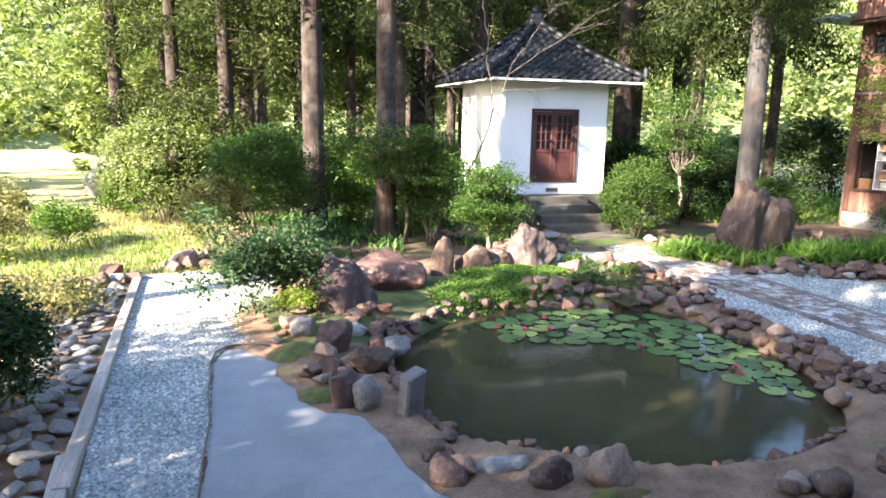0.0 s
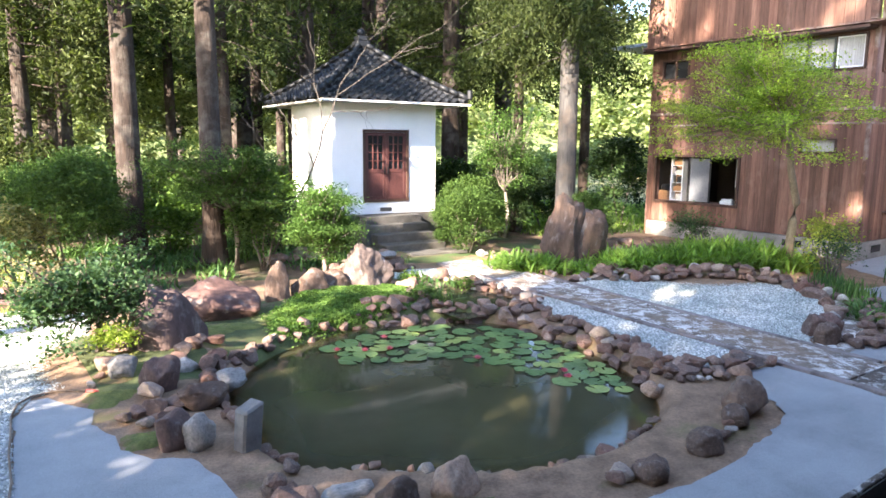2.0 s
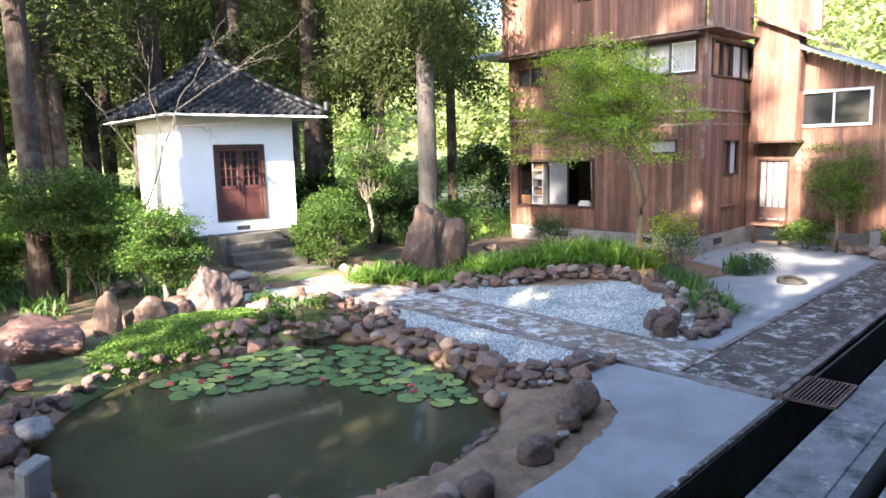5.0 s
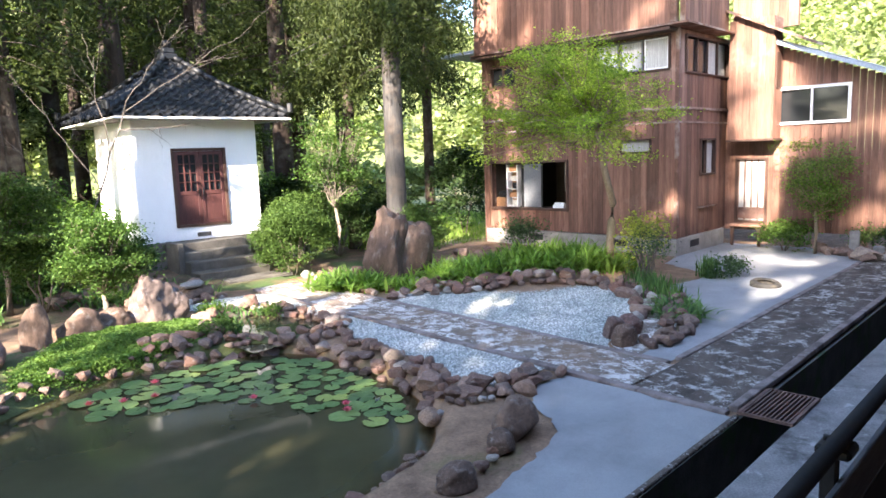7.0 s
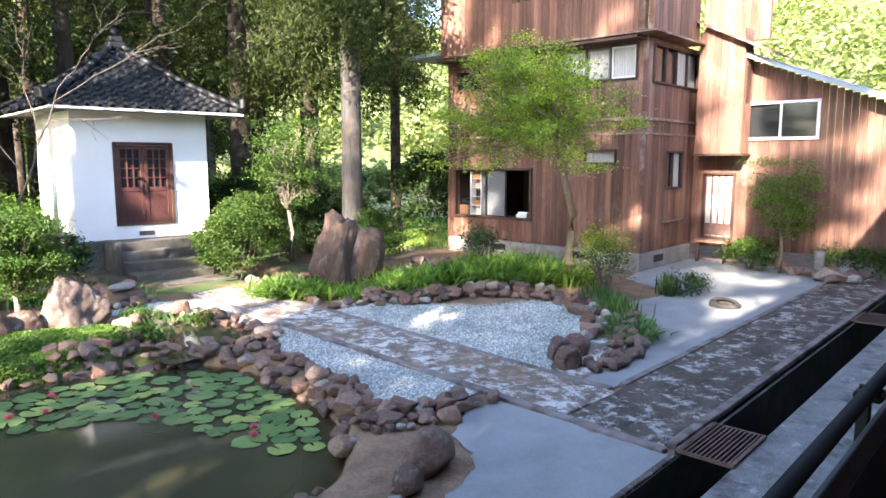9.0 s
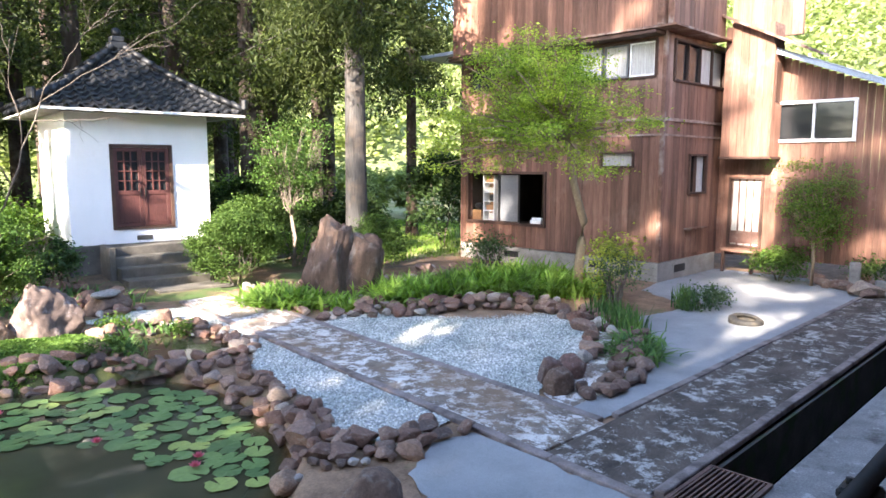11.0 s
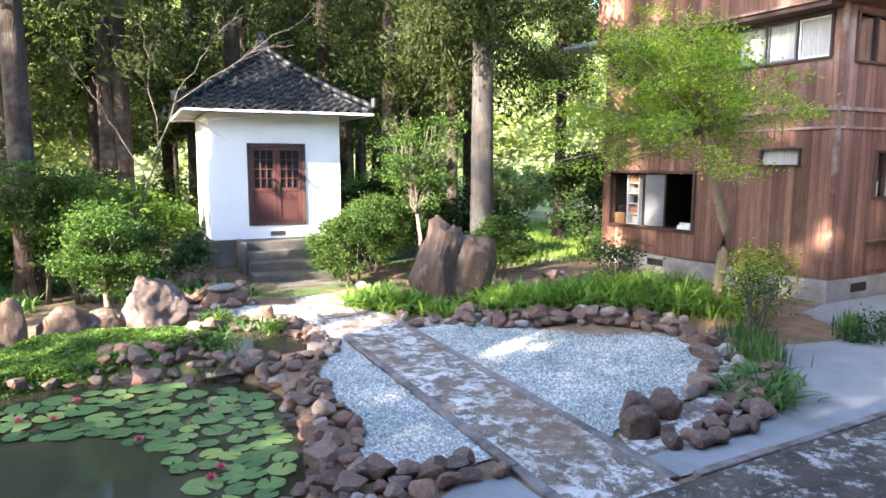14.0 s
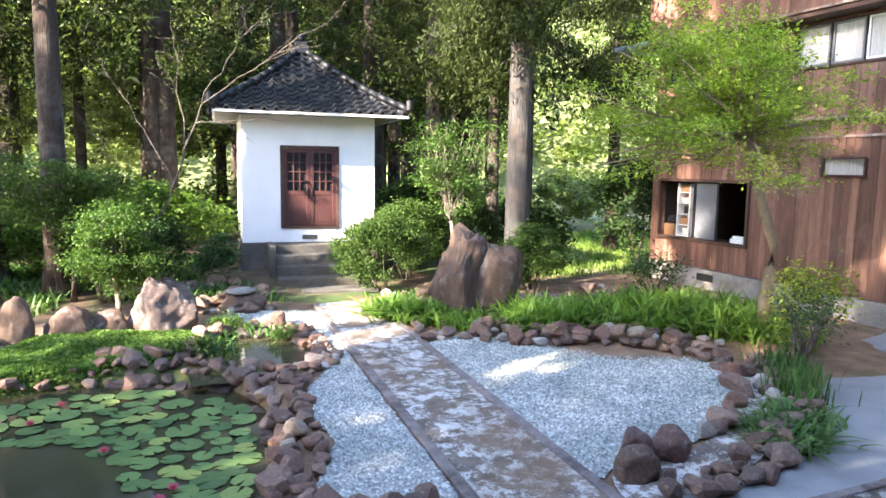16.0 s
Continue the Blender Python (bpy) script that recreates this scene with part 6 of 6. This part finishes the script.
def stone_row(line, label, lo, hi, rows=1, width=0.25, pile=0.0, pale=0.03, lift=0.0, sink=0.25):
    k = thing("stone_edging", label, "stones")
    for r in range(rows):
        for p, n in along(line, (lo + hi) * 0.68):
            s = rng.uniform(lo, hi) * (1.3 if rng.uniform() < 0.2 else 0.9)
            off = (r - (rows - 1) / 2) * width / max(1, rows - 1) if rows > 1 else 0
            q = p + n * (off + rng.normal() * 0.035) + Vector((rng.normal() * 0.03, rng.normal() * 0.03, 0))
            z = gz(q.x, q.y) + s * (0.7 - sink) + lift + pile * (1 - abs(off) / (width / 2 + 1e-6)) * (rows > 1)
            me = STONES[rng.integers(14)]
            if rng.uniform() < pale * 0.7:
                me, s = PALES[rng.integers(4)], s * 0.75
            stone_at(k, me, q.x, q.y, z, s)
    return k


FAR = [(2.45, 6.85), (2.85, 7.28), (3.3, 7.58), (3.95, 7.82), (4.8, 7.98), (5.5, 7.8), (6.0, 7.5), (6.35, 7.1)]
stone_row([(x, y + 0.08) for x, y in FAR], "row of small brown stones on the far pond bank", 0.06, 0.12, 1, sink=0.5)
stone_row([(4.9, 8.15), (5.5, 7.98), (6.0, 7.75), (6.5, 7.4), (6.8, 7.15)], "brown stones between the two ponds", 0.08, 0.16, 3, 0.5, 0.0, sink=0.4)
stone_row([(6.9, 7.2), (6.7, 6.75), (6.66, 6.3), (6.55, 5.8), (6.6, 5.3), (6.45, 4.85), (6.25, 4.4), (6.2, 4.1)], "heaped wall of rounded brown stones between pond and gravel", 0.08, 0.145, 2, 0.24, 0.10)
stone_row([(6.40, 7.0), (6.45, 6.4), (6.44, 5.9), (6.34, 5.2), (6.18, 4.72), (5.98, 4.32)], "brown stones at the water's edge", 0.08, 0.14, 1)
stone_row([(6.15, 4.15), (6.35, 3.98), (6.7, 3.8), (7.05, 3.76), (7.3, 3.84)], "upright rounded stones at the end of the gravel wedge", 0.09, 0.15, 2, 0.22, 0.05)
stone_row([(5.85, 4.0), (6.15, 3.86), (6.5, 3.66), (6.85, 3.62)], "pale stones along the sandy rim", 0.05, 0.10, 1, pale=0.5)
stone_row([(7.3, 9.1), (7.3, 8.5), (7.33, 7.9), (7.25, 7.4), (7.0, 7.15)], "small pale and brown stones beside the pool", 0.06, 0.11, 3, 0.22, 0.0, pale=0.25)
stone_row([(6.0, 8.2), (5.98, 8.8), (6.25, 9.3), (6.8, 9.3), (7.2, 9.15)], "mossy stones round the small pool", 0.08, 0.16, 2, 0.25)
BACK = [(8.72, 7.80), (9.0, 7.95), (9.40, 7.92), (9.62, 7.5), (9.85, 7.2), (10.64, 6.9), (11.18, 6.42), (11.46, 5.75)]
stone_row(BACK, "low front course of brown stones behind the gravel bed", 0.10, 0.15, 1, pale=0.06, sink=0.2)
stone_row([(x + 0.2, y + 0.17) for x, y in BACK[2:]], "upper course of brown stones behind the gravel bed", 0.09, 0.15, 2, 0.22, pale=0.1, lift=0.07)
stone_row([(11.58, 5.75), (10.95, 4.82), (10.15, 4.22), (9.6, 4.0)], "inner row of brown and pale stones round the gravel bed", 0.09, 0.16, 1, pale=0.22)
stone_row([(11.95, 5.55), (11.4, 4.72), (10.6, 4.0), (9.85, 3.58), (9.3, 3.4), (8.9, 3.4), (8.65, 3.52)], "outer row of brown stones round the gravel bed", 0.08, 0.15, 2, 0.18, pale=0.1)
stone_row([(8.85, 8.4), (8.9, 9.2), (8.98, 10.0), (9.1, 10.5), (9.6, 10.3)], "stones along the far path edge", 0.07, 0.13, 1, pale=0.2)
stone_row([(9.3, 8.7), (9.9, 8.55), (10.5, 8.4), (10.8, 8.7)], "stones at the foot of the standing rocks", 0.08, 0.15, 2, 0.3)
stone_row([(11.0, 9.9), (12.2, 9.6), (13.2, 9.9), (13.6, 10.3)], "brown stones along the bank before the house", 0.10, 0.2, 2, 0.45, pale=0.15)
stone_row([(2.15, 4.5), (2.0, 5.3), (2.1, 5.7), (2.15, 6.2)], "stones at the pond's near corner", 0.06, 0.12, 1)
stone_row([(1.72, 6.25), (2.05, 6.75), (2.3, 7.2), (2.75, 7.55)], "brown stones on the mossy bank", 0.08, 0.17, 2, 0.4)
stone_row([(1.2, 7.0), (1.45, 7.4), (1.7, 7.75)], "stones at the end of the bank", 0.07, 0.14, 1, pale=0.3)
stone_row([(1.3, 5.85), (1.7, 6.05)], "flat broken stones on the bank", 0.08, 0.13, 2, 0.2)
stone_row([(1.85, 4.2), (2.0, 3.9)], "stones at the sand's edge", 0.08, 0.13, 1, pale=0.3)
stone_row([(3.8, 2.95), (4.3, 2.85)], "brown stones on the sandy rim", 0.08, 0.13, 1)
stone_row([(5.15, 2.9), (5.35, 3.0), (5.5, 3.1), (5.72, 3.05)], "rounded tan stones on the sandy rim", 0.07, 0.13, 1)
stone_row([(2.5, 4.25), (3.4, 3.72), (4.3, 3.45), (5.2, 3.55)], "pebbles at the water's edge", 0.03, 0.07, 1, lift=0.02)
stone_row([(5.9, 11.05), (6.6, 11.35), (7.3, 11.5)], "low wall of mossy field stones beside the steps", 0.13, 0.2, 2, 0.2, 0.12)
stone_row([(5.0, 12.0), (5.9, 12.1), (6.9, 12.3)], "field stones below the plinth", 0.13, 0.2, 2, 0.2, 0.14)
stone_row([(6.2, 10.6), (6.9, 10.3), (7.3, 10.65)], "pale flat stones before the steps", 0.08, 0.16, 1, pale=0.5)
stone_row([(9.2, 10.9), (9.8, 10.9), (10.4, 10.6)], "pale stones beside the azalea", 0.06, 0.12, 1, pale=0.5)
stone_row([(-1.0, 10.35), (-0.7, 10.5), (-0.4, 10.7)], "heap of pale angular stones at the end of the edging", 0.12, 0.2, 2, 0.35, 0.1, pale=0.5)
stone_row([(0.2, 11.2), (0.6, 11.3), (0.9, 11.2)], "heap of pale angular stones by the lawn", 0.12, 0.2, 2, 0.3, 0.1, pale=0.5)
stone_row([(-2.3, 10.3), (-1.8, 10.45), (-1.5, 10.6)], "large pale rocks along the lawn", 0.18, 0.28, 1, pale=0.4)
stone_row([(16.4, 2.7), (16.9, 3.0), (17.3, 3.5), (17.1, 3.9)], "heap of tan rocks at the end of the walkway", 0.12, 0.22, 2, 0.4, pale=0.2)

bank = thing("cobble_bank", "bank of grey flat cobbles beside the timber edging", "cobbles", kind="structure")
placed = []
for i in range(6000):
    y = rng.uniform(3.4, 10.1)
    x = rng.uniform(-1.25 if y < 8 else -1.0, -0.68 + 0.051 * (y - 4.5))
    s = rng.uniform(0.07, 0.125)
    if any(abs(x - a) < 0.25 and math.hypot(x - a, y - b) < (s + t) * 0.72 for a, b, t in placed):
        continue
    placed.append((x, y, s))
    stone_at(bank, FLATS[rng.integers(8)], x, y, 0.02 + s * 0.1 + max(0, -0.62 - x) * 0.12, s, 0.42, "cobble")
    if len(placed) > 290:
        break

for x, y, h, r in ((17.0, 3.24, 0.52, 0.09), (16.7, 2.75, 0.28, 0.09)):
    o = tagged(part("stone_post", boxes((-r, r, -r, r, -0.05, h), bevel=0.02), M["grey_stone"]), "short square grey stone post at the walkway's end", "post", "stone posts")
    o.matrix_basis = pose(x, y, 0, 0, 0, 15)


def tyre(x, y):
    t = thing("old_tyre", "old worn car tyre lying half buried in the yard", "tyre", pose(x, y, -0.03, 7, -4, 0) @ Matrix.Scale(0.8, 4))
    bm = bmesh.new()
    prof = [(0.17, 0.0), (0.25, -0.005), (0.285, 0.03), (0.29, 0.07), (0.285, 0.11), (0.25, 0.145), (0.17, 0.14), (0.165, 0.12), (0.235, 0.10), (0.24, 0.04), (0.165, 0.02)]
    n, m = 36, len(prof)
    vs = [[bm.verts.new((r * math.cos(6.2832 * i / n), r * math.sin(6.2832 * i / n), z)) for r, z in prof] for i in range(n)]
    for i in range(n):
        for k in range(m):
            bm.faces.new((vs[i][k], vs[(i + 1) % n][k], vs[(i + 1) % n][(k + 1) % m], vs[i][(k + 1) % m]))
    part("casing", bm, M["rubber"], t, "", True)
    for i in range(36):
        a = 6.2832 * i / 36
        part("tread_block", boxes((0.283, 0.297, -0.017, 0.017, 0.03, 0.11), m=Matrix.Rotation(a, 4, "Z")), M["rubber"], t)


tyre(13.05, 3.6)


def hose():
    pts = [(0.24, 4.0), (0.30, 4.6), (0.36, 5.0), (0.40, 5.3), (0.42, 5.8), (0.47, 6.3), (0.49, 6.6), (0.56, 6.9), (0.68, 7.05), (0.85, 7.08), (1.0, 7.02), (1.12, 6.9)]
    o = tubes("garden_hose", [([(x, y, 0.025) for x, y in pts], [0.009] * len(pts), 7)], M["hose"])
    tagged(o, "thin brown garden hose lying along the sand", "hose")
    tagged(tubes("hose_nozzle", [([(1.12, 6.9, 0.03), (1.2, 6.82, 0.03)], [0.02, 0.014], 8)], M["red"]), "red hose nozzle on the moss", "nozzle")


hose()

# ---- water lilies ----
PADS = [(3.75, 7.3), (4.5, 7.6), (5.3, 7.5), (5.92, 7.1), (6.22, 6.6), (6.28, 6.0), (6.14, 5.3), (6.02, 4.8), (5.75, 4.3), (5.45, 4.5), (5.35, 5.0), (5.15, 5.75), (4.75, 6.35), (4.2, 6.45), (3.8, 6.8)]


def pad_mesh(seed):
    r = np.random.default_rng(seed)
    n = 18
    vs = [(0, 0, 0.0)]
    for i in range(n + 1):
        a = 0.16 + (6.2832 - 0.32) * i / n
        k = 1 + 0.05 * r.normal()
        vs.append((math.cos(a) * k, math.sin(a) * k, 0.012 + 0.03 * abs(r.normal())))
    fs = [(0, i, i + 1) for i in range(1, n + 1)]
    o = len(vs)
    vs += [(x * 0.97, y * 0.97, z - 0.02) for x, y, z in vs]
    fs += [(o, o + i + 1, o + i) for i in range(1, n + 1)]
    fs += [(i, o + i, o + i + 1, i + 1) for i in range(1, n + 1)]
    me = bpy.data.meshes.new("lily_pad")
    me.from_pydata(vs, [], fs)
    me.materials.append(M["lily"])
    return me


pads = [pad_mesh(i) for i in range(7)]
lily = thing("water_lilies", "green water lily pads floating over the pond", "water lily")
placed = []
for i in range(9000):
    x, y = rng.uniform(3.6, 6.3), rng.uniform(4.25, 7.7)
    if not inside(PADS, np.array([x]), np.array([y]))[0]:
        continue
    s = rng.uniform(0.085, 0.165)
    if any(math.hypot(x - a, y - b) < (s + t) * 0.84 for a, b, t in placed):
        continue
    placed.append((x, y, s))
    ob = new("lily_pad", pads[rng.integers(7)])
    ob.parent = lily
    ob.matrix_basis = pose(x, y, WATER_Z + 0.006 + 0.010 * rng.uniform(), rng.normal() * 1.0, rng.normal() * 1.0, rng.uniform(0, 360)) @ Matrix.Diagonal((s, s, s * rng.uniform(0.4, 1.2), 1))
    if len(placed) >= 295:
        break


def flower(x, y):
    f = thing("lily_flower", "pink water lily flower among the pads", "flower", Matrix.Translation((x, y, WATER_Z + 0.03)), group="water lily flowers")
    for ring, (n, tilt, L) in enumerate(((8, 0.5, 0.06), (7, 1.0, 0.05))):
        for i in range(n):
            a = 6.2832 * i / n + ring * 0.4
            d = Vector((math.cos(a) * math.cos(tilt), math.sin(a) * math.cos(tilt), math.sin(tilt)))
            s = Vector((-math.sin(a), math.cos(a), 0)) * 0.014
            up = Vector((0, 0, 0.006))
            vs = [Vector((0, 0, 0)), d * L * 0.55 + s - up, d * L, d * L * 0.55 - s - up, d * L * 0.5 + Vector((0, 0, -0.012))]
            mesh_ob("petal", [tuple(v) for v in vs], [(0, 1, 2, 3), (0, 4, 1), (1, 4, 2), (2, 4, 3), (3, 4, 0)], M["pink"], f)


for x, y in ((4.40, 6.84), (4.12, 6.95), (3.85, 7.15), (5.55, 5.05), (5.45, 4.9), (4.6, 7.3), (5.05, 5.95)):
    flower(x, y)


# ---- moss, lawn stone ----
def moss_patch(cx, cy, rx, ry, label):
    rr, aa = np.meshgrid(np.linspace(0.05, 1, 9), np.linspace(0, 2 * math.pi, 29)[:-1], indexing="ij")
    wob = 1 + 0.18 * np.sin(aa * 3 + cx) + 0.1 * np.sin(aa * 7 + cy)
    x, y = cx + rx * rr * wob * np.cos(aa), cy + ry * rr * wob * np.sin(aa)
    z = height(x.ravel(), y.ravel()).reshape(x.shape) + 0.035 * (1 - rr ** 2) - 0.01 * rr + 0.006 * np.sin(x * 40) * np.sin(y * 37)
    n = 28
    i = (np.arange(8)[:, None] * n + np.arange(n)[None, :]).ravel()
    k = (np.arange(8)[:, None] * n + (np.arange(n)[None, :] + 1) % n).ravel()
    tagged(fast_mesh("moss", np.stack([x.ravel(), y.ravel(), z.ravel()], 1), np.stack([i, i + n, k + n, k], 1), M["moss"], None, True), label, "moss", "", "stuff")


for cx, cy, rx, ry in ((1.25, 6.62, 0.22, 0.2), (1.5, 7.15, 0.3, 0.22), (1.35, 5.55, 0.24, 0.16), (2.9, 8.3, 0.45, 0.22), (1.75, 7.85, 0.3, 0.3), (1.95, 8.05, 0.45, 0.35), (2.6, 8.15, 0.3, 0.2), (2.3, 7.6, 0.3, 0.2), (2.75, 3.3, 0.22, 0.10)):
    moss_patch(cx, cy, rx, ry, "cushion of yellow-green moss on the pond bank")
big_rock("lawn_stone", -1.5, 22.4, 0.4, (0.4, 0.3, 0.5), 20, 71, "grey_stone", "upright grey stone at the end of the lawn", 7)

# the plan brought to its true size
for ob in list(scene.objects):
    if ob.parent is None and ob is not cam and ob is not sun:
        ob.matrix_basis = Matrix.Scale(SIZE, 4) @ ob.matrix_basis
